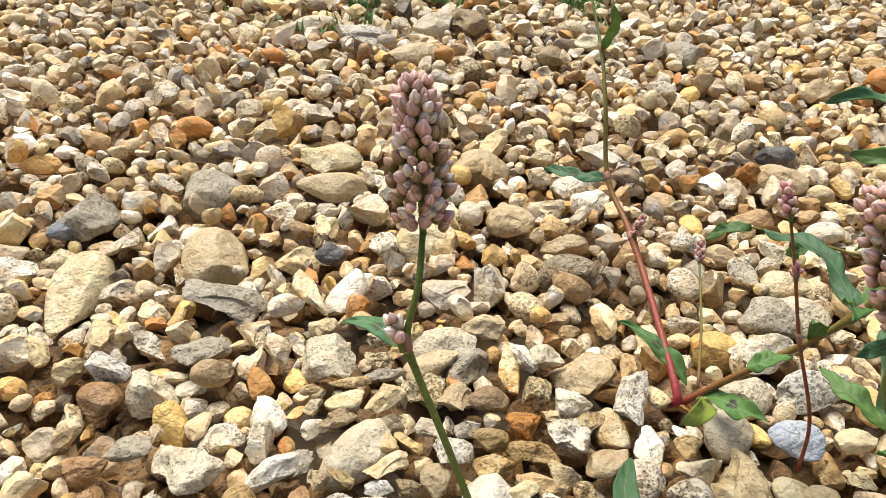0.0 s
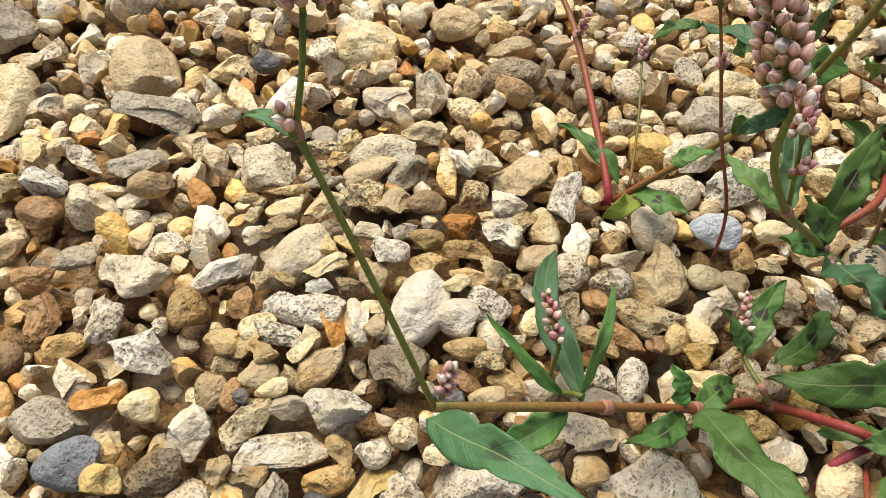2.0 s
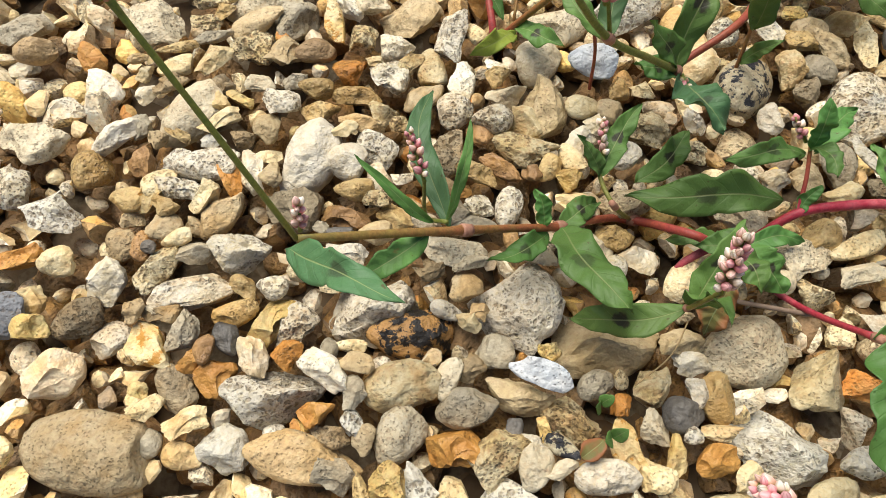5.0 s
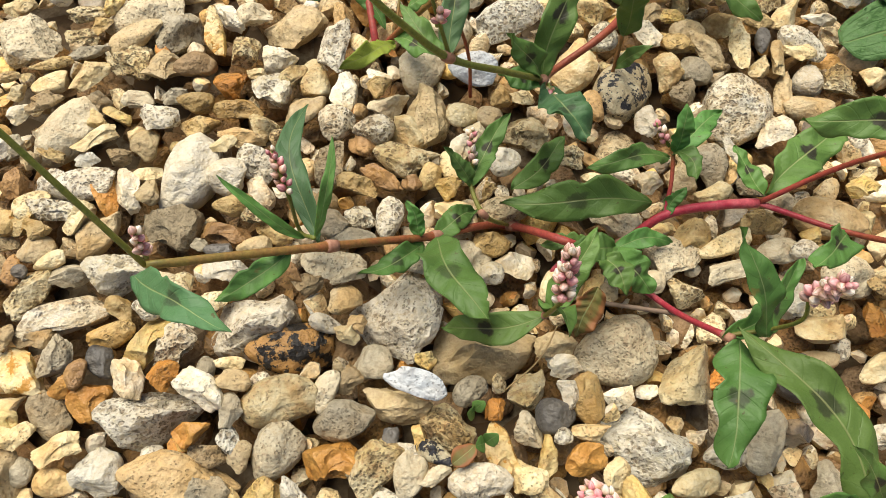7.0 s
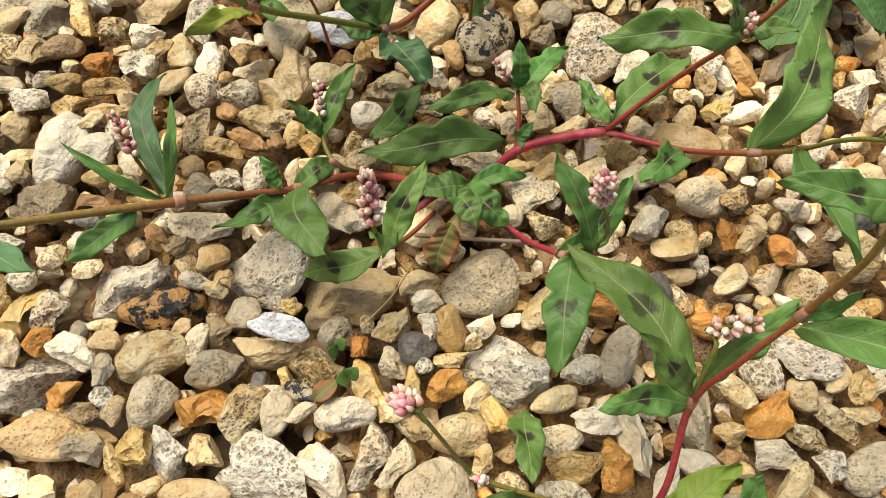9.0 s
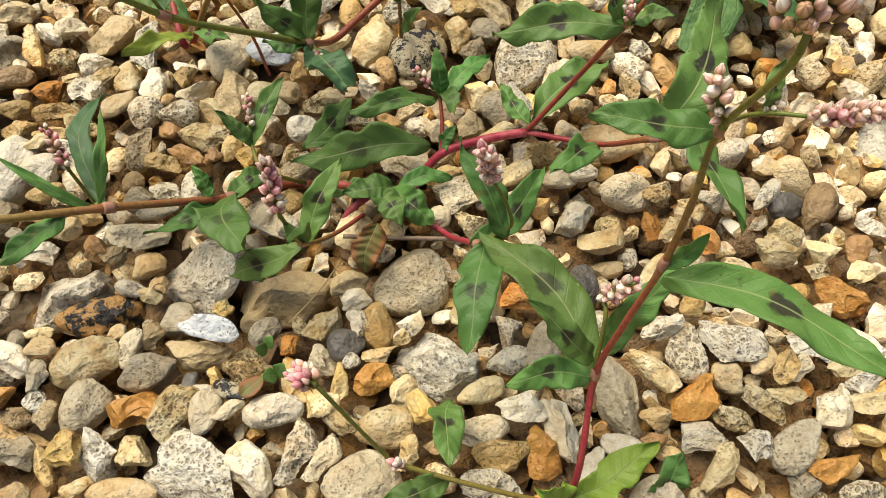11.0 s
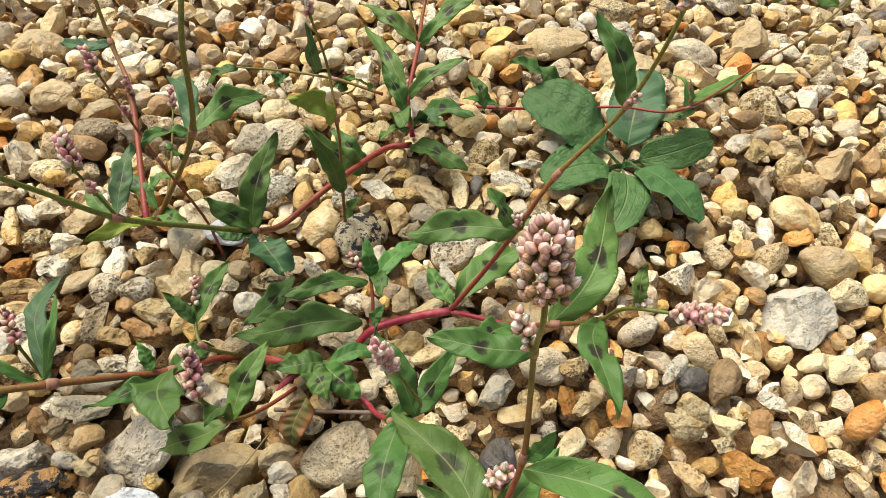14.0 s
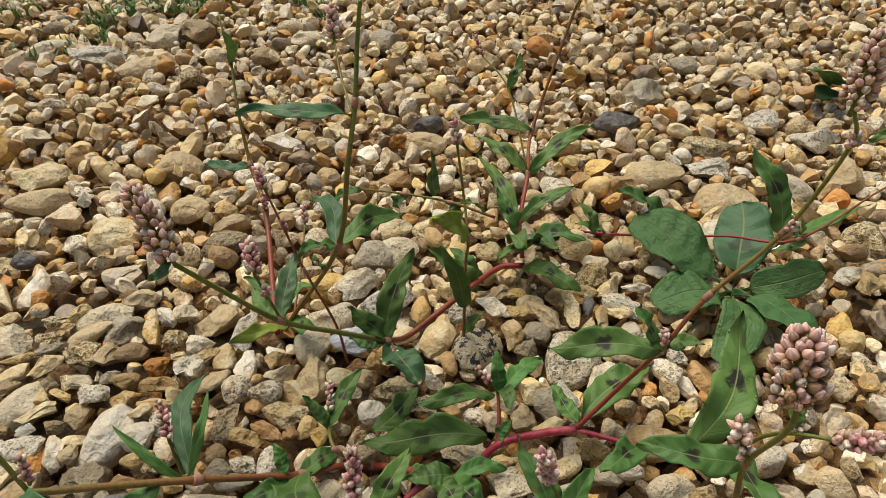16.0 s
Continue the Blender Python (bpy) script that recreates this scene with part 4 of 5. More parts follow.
stone(-73, 399, 49, 39, -65, "tb")
stone(-170, 430, 54, 42, -57, "g")
stone(-102, 472, 47, 44, -46, "g")
stone(-4, 369, 43, 13, -55, "c")
stone(58, 435, 39, 37, 11, "c")
stone(-25, 519, 48, 39, 9, "c")
stone(88, 535, 46, 34, 9, "t")
stone(686, 446, 45, 34, 42, "t")
stone(583, 505, 45, 31, -29, "s")
stone(561, 622, 49, 44, 23, "g")
stone(55, 824, 47, 35, -6, "b")

# ---- the stones farther off, joined ----
fv, ff, fm, count = [], [], [], 0
for form, faces, place, kind in further:
    fv.append(form @ place[:3, :3].T + place[:3, 3])
    ff.append(faces + count)
    fm += [list(STONES).index(kind)] * len(faces)
    count += len(form)
me = bpy.data.meshes.new("further_stones")
me.from_pydata(np.concatenate(fv).tolist(), [], np.concatenate(ff).tolist())
for m in STONES.values():
    me.materials.append(m)
me.polygons.foreach_set("material_index", fm)
me.polygons.foreach_set("use_smooth", [True] * len(me.polygons))
me.set_sharp_from_angle(angle=radians(30))
spread = new("further_stones", me)
spread.parent = ground
tagged(spread, "larger loose stones lying farther off", kind="stuff")

# ---- the remaining gravel, joined by kind ----
SMALL = [pebble(3, 300 + i, *(WORN, KNOBBLY, BROKEN)[i % 3]) for i in range(30)]
GRAIN = [pebble(1, 500 + i, 5, 0.6, 0.1) for i in range(12)]
TINY = [pebble(2, 400 + i, *(WORN, KNOBBLY, BROKEN)[i % 3]) for i in range(30)]


def in_view(x, y):
    """The stretch of ground that the walk looks at, with a margin."""
    if y < -0.12 or y > 1.35:
        return False
    mid = 0.24 + 0.08 * y
    return abs(x - mid) < 0.42 + 0.62 * max(0.0, y + 0.02)


CELL = 0.03
grid = {}


def put_down(x, y, a, b, turn):
    grid.setdefault((int(x // CELL), int(y // CELL)), []).append((x, y, a, b, turn))


def fits(x, y, a, b, slack):
    r = math.sqrt(a * b)
    cx, cy = int(x // CELL), int(y // CELL)
    for i in range(cx - 2, cx + 3):
        for j in range(cy - 2, cy + 3):
            for (px, py, pa, pb, pt) in grid.get((i, j), ()):
                dx, dy = x - px, y - py
                far = math.hypot(dx, dy)
                if far > pa + r:
                    continue
                th = math.atan2(dy, dx) - pt
                edge = pa * pb / math.hypot(pb * math.cos(th), pa * math.sin(th))
                if far < (edge + r) * slack:
                    return False
    return True


for s in taken:
    put_down(*s)
rng = random.Random(5)
top_layer = []
for radius, tries, slack in ((0.0125, 500, 0.92), (0.0100, 1900, 0.91), (0.0082, 6500, 0.90), (0.0064, 32000, 0.88), (0.0046, 100000, 0.85)):
    for _ in range(tries):
        y = -0.12 + 1.47 * rng.random()
        x = 0.24 + 0.08 * y + (2 * rng.random() - 1) * (0.42 + 0.62 * max(0.0, y + 0.02))
        a = radius * rng.uniform(0.9, 1.35)
        b = radius * rng.uniform(0.68, 0.98)
        if fits(x, y, a, b, slack):
            turn = rng.uniform(0, math.pi)
            put_down(x, y, a, b, turn)
            top_layer.append((x, y, a, b, turn, 0))
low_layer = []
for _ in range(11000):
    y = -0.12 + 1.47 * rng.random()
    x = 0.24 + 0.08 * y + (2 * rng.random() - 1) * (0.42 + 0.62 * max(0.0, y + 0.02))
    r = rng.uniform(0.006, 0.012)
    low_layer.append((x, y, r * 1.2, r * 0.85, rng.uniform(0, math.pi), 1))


outer = []
while len(outer) < 15000:
    far_off, a = 2.9 * math.sqrt(rng.random()) * rng.uniform(0.45, 1.0), rng.uniform(0, 2 * math.pi)
    x, y = 0.3 + far_off * math.cos(a), 0.4 + far_off * math.sin(a)
    r = rng.uniform(0.008, 0.015) + 0.003 * far_off
    if not in_view(x, y) and fits(x, y, r, r, 0.8):
        turn = rng.uniform(0, math.pi)
        put_down(x, y, r * 1.15, r * 0.85, turn)
        outer.append((x, y, r * 1.15, r * 0.85, turn, 2))


def gravel_mesh(name, stones, label, mat):
    vs, fs, n = [], [], 0
    for x, y, a, b, turn, low in stones:
        near = y < 0.55 and abs(x - 0.28) < 0.40
        if low == 2:
            v, f = rng.choice(GRAIN)
        elif low:
            v, f = rng.choice(TINY if near else GRAIN)
        else:
            v, f = rng.choice(SMALL if a > 0.0075 and (near or (y < 0.8 and rng.random() < 0.4)) else TINY)
        high = math.sqrt(a * b) * rng.uniform(0.62, 1.0)
        tilt = Euler((rng.gauss(0, 0.5), rng.gauss(0, 0.5), 0)).to_matrix()
        m = np.array(Matrix.Rotation(turn, 3, "Z") @ tilt)
        z = rng.uniform(-0.016, -0.006) if low == 2 else rng.uniform(-0.029, -0.018) if low else rng.gauss(0.004 if a > 0.009 else 0.0 if a > 0.0065 else -0.005, 0.004) - high
        vs.append((v * (a * 1.07, b * 1.07, high)) @ m.T + (x, y, z))
        fs.append(f + n)
        n += len(v)
    vs, fs = np.concatenate(vs), np.concatenate(fs)
    me = bpy.data.meshes.new(name)
    me.vertices.add(len(vs))
    me.vertices.foreach_set("co", vs.astype(np.float32).ravel())
    me.loops.add(fs.size)
    me.loops.foreach_set("vertex_index", fs.astype(np.int32).ravel())
    me.polygons.add(len(fs))
    me.polygons.foreach_set("loop_start", np.arange(0, fs.size, 3, dtype=np.int32))
    me.polygons.foreach_set("use_smooth", np.ones(len(fs), dtype=bool))
    me.update(calc_edges=True)
    me.validate()
    me.set_sharp_from_angle(angle=radians(30))
    me.materials.append(mat)
    ob = new(name, me)
    ob.parent = ground
    return tagged(ob, label, kind="stuff")


LABELS = {"smooth_gravel": "loose smooth cream, tan and grey gravel", "pitted_gravel": "loose pitted cream limestone gravel", "rusty_gravel": "loose rust, ochre and brown flint gravel", "dark_gravel": "loose grey and dark flint gravel"}
shares = {key: [] for key in GRAVELS}
for one in top_layer:
    shares[rng.choices(list(GRAVELS), [share for _, share in GRAVELS.values()])[0]].append(one)
for key, (mat, _) in GRAVELS.items():
    gravel_mesh(key, shares[key], LABELS[key], mat)
spare = random.Random(8)
apart = {key: [] for key in GRAVELS}
for one in outer:
    apart[spare.choices(list(GRAVELS), [share for _, share in GRAVELS.values()])[0]].append(one)
for key, (mat, _) in GRAVELS.items():
    gravel_mesh("outer_" + key, apart[key], LABELS[key] + " beyond the weeds", mat)
gravel_mesh("lower_gravel", low_layer, "smaller rusty gravel lying between the stones, coloured dark as gap shade", GRIT)

# ---- the sprawling redshank in front ----
main = thing("redshank_plant", (275, 180, 6), "sprawling redshank weed with crimson jointed stem and pink spikes", "weed", "redshank plants")
stem(main, [(115, 165, 72), (145, 173, 58), (174, 181, 43), (197, 189, 27), (219, 196, 13), (239, 202, 8), (257, 206, -1), (275, 187, 23), (290, 186, 12), (308, 191, 3), (326, 199, 18), (349, 201, 22), (370, 201, 23)], 1.7, 2.3, 0.36, 0.92, (2, 4, 6, 9), "crimson jointed stem lying on the stones", curve=0.9)
stem(main, [(290, 187, 12), (275, 180, 6), (272, 174, -8)], 2.0, 1.6, 0.9, 0.95)
stem(main, [(115, 165, 72), (104, 175, 97), (91, 187, 125), (81, 196, 145), (79, 198, 149), (79, 200, 154), (81, 203, 165), (81, 211, 174)], 1.1, 0.75, 0.2, 0.05, (4,), "slender green flowering stem")
spike(main, (81, 211, 174), (78, 219, 209), 14.4, 3.7, 136, "pppwwoo", 21, "dense flower spike of pink and olive buds")
spike(main, (78, 197, 150), (75, 200, 157), 4.6, 3.7, 5, "pww", 22, "small cluster of pale pink buds")
leaf(main, (79, 198, 149), (58, 217, 136), 4.6, -0.03, 10, LEAF_BLUE, 0.07, facing=(0, -0.7, 0.7))
leaf(main, (114, 160, 78), (152, 131, 107), 11, 0.04, 12, LEAF_BLUE, 0.07, full=0.52)
leaf(main, (160, 178, 50), (131, 160, 46), 10, 0.02, 0, LEAF_FRESH)
spike(main, (117, 166, 78), (119, 168, 95), 5.5, 3.4, 9, "dpw", 23, "thin spike of pink buds")
# at the first node
leaf(main, (169, 187, 32), (163, 262, 24), 11, 0.10, 0, LEAF_BLUE, 0.07)
leaf(main, (163, 192, 28), (132, 210, 54), 4.8, 0.10, 0, LEAF_FRESH)
leaf(main, (167, 188, 35), (177, 222, 60), 4.6, 0.05, 0, LEAF_FRESH)
stem(main, [(168, 187, 38), (160, 198, 21), (159, 202, 46)], 1.0, 0.8, 0.15, 0.2)
spike(main, (159, 202, 46), (153, 219, 58), 7, 3.8, 10, "dpw", 24, "thin spike of pink buds")
# at the second node
leaf(main, (219, 196, 13), (240, 211, 7), 11, 0.14, 0, LEAF)
leaf(main, (214, 193, 14), (184, 174, 28), 10, 0.06, 0, LEAF)
leaf(main, (219, 194, 16), (234, 143, 50), 19, 0.10, 0, LEAF, 0.07)
leaf(main, (212, 194, 18), (207, 206, 30), 7, 0.05, 0, LEAF_FRESH)
stem(main, [(257, 206, -1), (241, 198, 28), (236, 212, 29), (237, 222, 33)], 1.1, 0.9, 0.3, 0.15, (1,))
leaf(main, (236, 212, 29), (223, 223, 46), 6.5, 0.06, 0, LEAF_FRESH)
leaf(main, (236, 212, 29), (256, 243, 39), 10, 0.06, 0, LEAF)
spike(main, (237, 220, 34), (237, 236, 40), 5, 3.2, 8, "dpw", 25, "small spike of deep pink buds")
# between the nodes
leaf(main, (322, 206, 18), (251, 211, 12), 17, 0.10, 0, LEAF, 0.07)
leaf(main, (258, 219, 10), (287, 246, 14), 12, 0.12, 0, LEAF)
stem(main, [(326, 199, 18), (329, 211, 26), (330, 224, 34)], 1.1, 0.9, 1.0, 0.5)
leaf(main, (328, 222, 32), (283, 210, 46), 10, 0.08, 0, LEAF)
leaf(main, (330, 223, 34), (330, 234, 55), 8, 0.05, 0, LEAF_FRESH)
leaf(main, (333, 222, 32), (362, 248, 26), 11, 0.10, 0, LEAF_FRESH)
leaf(main, (331, 225, 34), (334, 205, 40), 8, 0.1, 0, LEAF)
leaf(main, (326, 199, 18), (335, 208, 28), 6, 0.05, 0, LEAF_FRESH)
spike(main, (327, 226, 36), (319, 233, 45), 5, 3.2, 6, "pwd", 26, "few pale pink buds")
# tangle of leaves over the root
stem(main, [(283, 176, 10), (268, 158, 28), (257, 147, 45), (255, 143, 66), (254, 141, 81)], 1.1, 0.85, 0.8, 0.15, (2,))
spike(main, (254, 141, 81), (254, 152, 104), 8.5, 4.0, 20, "ddppw", 27, "pink flower spike of rounded buds")
leaf(main, (257, 147, 45), (220, 153, 16), 13, 0.10, 0, LEAF)
leaf(main, (258, 147, 46), (278, 176, 62), 11, 0.10, 0, LEAF)
leaf(main, (257, 147, 45), (256, 131, 80), 10, 0.12, 0, LEAF)
leaf(main, (289, 166, 18), (279, 147, 5), 14, 0.15, 0, LEAF_RED, 0.07, 0.12, label="withered red and olive leaf")
leaf(main, (299, 184, 19), (316, 164, 11), 14, 0.16, 0, LEAF)
leaf(main, (299, 184, 19), (275, 182, 24), 13, 0.15, 0, LEAF)
leaf(main, (300, 185, 14), (330, 188, 12), 9, 0.1, 0, LEAF_FRESH)
leaf(main, (296, 186, 16), (268, 191, 10), 9, 0.1, 0, LEAF)
leaf(main, (292, 180, 20), (300, 160, 22), 13, 0.18, 0, LEAF)
# branch towards the camera
stem(main, [(297, 182, 8), (317, 165, 6), (322, 150, 22), (328, 135, 43)], 1.5, 1.3, 0.97, 0.8, (3,), "pink side stem")
leaf(main, (331, 133, 46), (314, 86, 48), 16, 0.10, 0, LEAF, 0.07)
leaf(main, (326, 134, 44), (365, 164, 47), 12, 0.10, 0, LEAF)
leaf(main, (341, 132, 50), (327, 168, 75), 10, 0.08, 15, LEAF)
stem(main, [(328, 135, 43), (342, 134, 54), (338, 131, 78), (332, 134, 93)], 0.9, 0.7, 0.3, 0.12)
spike(main, (332, 134, 93), (325, 130, 123), 9, 4.0, 20, "ddppw", 28, "pink flower spike of rounded buds")
# rising branch and its spike
leaf(main, (372, 203, 26), (363, 229, 28), 10, 0.08, 0, LEAF)
leaf(main, (373, 203, 26), (425, 239, 19), 18, 0.10, 0, LEAF)
stem(main, [(370, 201, 23), (387, 199, 60), (395, 186, 106), (407, 186, 136), (430, 187, 169), (436, 181, 212), (427, 176, 230)], 1.35, 0.65, 0.72, 0.0, (2, 3, 4), "rising red-brown flowering branch", curve=1.5)
leaf(main, (395, 186, 106), (346, 199, 97), 13, 0.05, 0, LEAF)
leaf(main, (395, 186, 106), (410, 180, 114), 7, 0.05, 0, LEAF_FRESH)
leaf(main, (395, 186, 106), (383, 195, 125), 8, 0.05, 0, LEAF)
leaf(main, (430, 187, 169), (420, 210, 196), 9.5, 0.05, 0, LEAF, facing=(0, -1, 0.3))
spike(main, (394, 183, 110), (393, 186, 118), 5, 3.2, 6, "dpw", 29, "few pink buds")
spike(main, (431, 186, 171), (431, 184, 177), 4, 3.0, 4, "dpw", 30, "few pink buds")
spike(main, (426, 176, 229), (427, 178, 256), 11, 3.1, 80, "pppwwo", 31, "dense flower spike of pale pink buds")
spike(main, (436, 181, 212), (434, 178, 219), 5, 3.4, 4, "pw", 36, "few pale pink buds")
# trailing branch with the drooping spike
stem(main, [(370, 201, 23), (398, 179, 36), (409, 159, 65), (434, 161, 58), (434, 150, 84), (434, 139, 102), (444, 131, 108)], 1.4, 0.8, 0.97, 0.05, (2, 3), "pink to green trailing branch")
leaf(main, (409, 159, 65), (457, 223, 82), 20, 0.04, 0, LEAF)
leaf(main, (434, 161, 58), (413, 98, 92), 14, 0.06, 0, LEAF)
leaf(main, (434, 139, 102), (438, 150, 118), 6, 0.12, 0, LEAF)
leaf(main, (398, 179, 36), (366, 158, 52), 13, 0.1, 0, LEAF)
spike(main, (444, 131, 108), (451, 114, 131), 9, 4.2, 26, "ppwd", 32, "drooping spike of pink and white flowers")
spike(main, (434, 141, 101), (437, 139, 107), 4, 3.2, 4, "w", 33, "few pale pink buds")

# ---- the upright redshank nearest the path ----
near = thing("redshank_plant", (346, 26, 0), "upright redshank weed with red stem and blurred pink spike", "weed", "redshank plants")
stem(near, [(346, 26, -4), (349, 40, 35), (357, 66, 59), (361, 73, 92), (366, 79, 124), (365, 83, 156), (365, 88, 176), (359, 77, 211), (359, 81, 222)], 1.45, 0.6, 0.86, 0.05, (2, 4, 6), "red stem turning green upward", curve=1.3)
spike(near, (359, 80, 216), (359, 85, 234), 13.5, 3.1, 110, "pppwoooo", 34, "dense dusty pink flower spike")
spike(near, (364, 87, 180), (359, 92, 193), 6, 3.2, 8, "pw", 35, "few pale pink buds")
leaf(near, (357, 66, 59), (329, 136, 52), 19, 0.05, 0, LEAF, 0.07)
leaf(near, (357, 66, 59), (325, 70, 55), 11, 0.06, 0, LEAF)
leaf(near, (360, 72, 66), (385, 89, 99), 11, 0.06, 0, LEAF_FRESH)
leaf(near, (357, 70, 64), (333, 88, 92), 9, 0.05, 0, LEAF)
leaf(near, (366, 77, 124), (413, 36, 130), 15, 0.05, 0, LEAF)
leaf(near, (366, 79, 124), (375, 80, 140), 5, 0.05, 0, LEAF_FRESH)
leaf(near, (365, 88, 176), (338, 97, 177), 9, 0.05, 0, LEAF)
stem(near, [(357, 68, 62), (359, 80, 86), (360, 87, 83)], 0.9, 0.7, 0.15, 0.12)
spike(near, (360, 87, 83), (365, 82, 107), 8, 3.8, 13, "dppw", 37, "small pink flower spike")
stem(near, [(346, 28, 6), (318, 38, 18), (283, 53, 30), (276, 59, 34), (260, 76, 82)], 1.1, 0.8, 0.5, 0.15, (2,), "thin stem lying over the stones")
spike(near, (260, 76, 82), (253, 83, 80), 10, 4.0, 18, "ddppw", 38, "pink flower spike of rounded buds")
spike(near, (283, 53, 30), (280, 54, 37), 4.5, 3.4, 5, "dpw", 39, "few pink buds")
leaf(near, (308, 79, 8), (301, 49, 30), 14, 0.10, 0, LEAF, 0.07, 0.1)
leaf(near, (347, 30, 14), (385, 44, 24), 13, 0.10, 0, LEAF_YELLOW)
leaf(near, (345, 29, 14), (330, 34, 40), 11, 0.10, 0, LEAF_YELLOW)
leaf(near, (300, 45, 20), (270, 40, 24), 11, 0.10, 0, LEAF)
leaf(near, (380, 22, 4), (394, 38, 22), 14, 0.10, 0, LEAF)

# ---- the redshank behind ----
rear = thing("redshank_plant", (377, 372, 0), "redshank weed with red stems spreading over gravel", "weed", "redshank plants")
stem(rear, [(372, 345, 14), (353, 348, 10), (313, 294, 35), (284, 276, 27), (271, 256, 46)], 2.2, 1.7, 0.82, 0.55, (4,), "red-brown stem lying on the stones")
stem(rear, [(271, 256, 46), (247, 240, 74), (222, 224, 103), (203, 216, 132), (191, 204, 161)], 1.6, 1.0, 0.28, 0.08, (2,), "long green flowering stem")
leaf(rear, (190, 204, 162), (180, 202, 155), 4, 0.05, 0, LEAF_BLUE, facing=(0, -0.7, 0.7))
spike(rear, (191, 204, 161), (177, 220, 190), 13, 4.0, 76, "pppwwoo", 41, "dense flower spike of pale pink buds")
stem(rear, [(222, 224, 103), (214, 227, 131)], 0.8, 0.6, 0.15, 0.1)
spike(rear, (214, 227, 131), (212, 237, 144), 9, 4.0, 16, "ddppw", 42, "pink flower spike of rounded buds")
spike(rear, (217, 226, 118), (218, 224, 126), 4, 3.2, 4, "pd", 43, "few pink buds")
leaf(rear, (271, 256, 46), (291, 294, 82), 13, 0.06, 0, LEAF)
leaf(rear, (271, 256, 46), (250, 258, 75), 10, 0.06, 0, LEAF)
leaf(rear, (271, 256, 46), (249, 254, 53), 11, 0.06, 0, LEAF)
leaf(rear, (272, 252, 44), (285, 223, 48), 20, 0.10, 0, LEAF_BLUE)
leaf(rear, (222, 224, 103), (229, 259, 115), 9, 0.06, 0, LEAF_BLUE)
leaf(rear, (222, 224, 103), (206, 246, 106), 7, 0.06, 0, LEAF_FRESH)
leaf(rear, (206, 300, 18), (181, 265, 47), 9, 0.10, 0, LEAF_YELLOW)
spike(rear, (273, 253, 46), (277, 244, 42), 4.5, 3.2, 6, "wpd", 44, "few pale pink buds")
stem(rear, [(320, 284, -4), (320, 287, 12), (323, 307, 55), (323, 300, 80), (322, 320, 103), (317, 312, 139)], 1.15, 0.7, 0.60, 0.3, (3,), "upright orange-red stem")
leaf(rear, (323, 300, 80), (300, 286, 110), 12, 0.06, 0, LEAF_YELLOW, facing=(-0.5, -0.45, 0.9))
leaf(rear, (320, 293, 30), (305, 300, 79), 12, 0.06, 0, LEAF_FRESH, facing=(-0.2, -1, 0.4))
leaf(rear, (320, 288, 12), (332, 284, 34), 7, 0.06, 0, LEAF_FRESH)
spike(rear, (317, 312, 139), (315, 314, 156), 6, 3.4, 10, "dpw", 45, "thin spike of pink buds")
# its middle and the far red stem
stem(rear, [(376, 366, 2), (376, 384, 22), (392, 434, 32), (410, 501, 31), (441, 538, 100), (450, 542, 130)], 1.9, 1.1, 0.88, 0.4, (2, 3), "upright crimson stem")
leaf(rear, (410, 501, 31), (349, 525, 34), 13, 0.08, 0, LEAF)
leaf(rear, (392, 434, 32), (352, 467, 50), 12, 0.08, 0, LEAF)
leaf(rear, (392, 434, 32), (447, 452, 63), 13, 0.08, 0, LEAF)
leaf(rear, (376, 384, 22), (355, 452, 40), 12, 0.1, 0, LEAF)
leaf(rear, (376, 384, 22), (422, 400, 40), 10, 0.1, 0, LEAF)
stem(rear, [(392, 434, 32), (385, 494, 75), (368, 529, 90)], 0.8, 0.7, 0.4, 0.2)
spike(rear, (368, 529, 90), (362, 547, 104), 6, 3.4, 10, "dp", 46, "thin spike of pink buds")
leaf(rear, (384, 495, 74), (396, 510, 100), 8, 0.08, 0, LEAF)
leaf(rear, (374, 368, 14), (365, 330, 46), 13, 0.1, 0, LEAF)
leaf(rear, (376, 366, 14), (395, 340, 30), 13, 0.1, 0, LEAF)
leaf(rear, (372, 362, 14), (348, 330, 36), 12, 0.12, 0, LEAF)
leaf(rear, (374, 376, 16), (360, 402, 44), 11, 0.1, 0, LEAF)
leaf(rear, (371, 344, 16), (405, 312, 18), 14, 0.14, 0, LEAF)
leaf(rear, (378, 360, 18), (384, 322, 52), 11, 0.12, 0, LEAF_BLUE)
leaf(rear, (382, 378, 14), (418, 352, 28), 12, 0.12, 0, LEAF)
leaf(rear, (340, 330, 14), (318, 352, 30), 10, 0.14, 0, LEAF)
leaf(rear, (334, 322, 14), (302, 330, 50), 13, 0.14, 0, LEAF)
stem(rear, [(376, 372, 6), (400, 388, 10), (443, 378, 10), (492, 367, 12), (518, 338, 34), (553, 317, 45), (641, 364, 42), (696, 391, 45), (769, 439, 50)], 1.1, 0.7, 0.9, 0.15, (2, 5), "red stem creeping past the plantain", curve=2.2)
leaf(rear, (557, 319, 46), (635, 354, 40), 10, -0.05, 0, LEAF_FRESH)
leaf(rear, (552, 317, 46), (545, 342, 56), 4, 0.30, 30, LEAF_FRESH)
leaf(rear, (556, 318, 46), (556, 328, 60), 3.5, 0.15, 40, LEAF_FRESH)
leaf(rear, (562, 318, 42), (538, 318, 35), 7, 0.05, 0, LEAF)
leaf(rear, (492, 391, 16), (455, 397, 38), 17, 0.10, 0, LEAF)
leaf(rear, (726, 414, 46), (682, 436, 44), 13, 0.10, 0, LEAF)
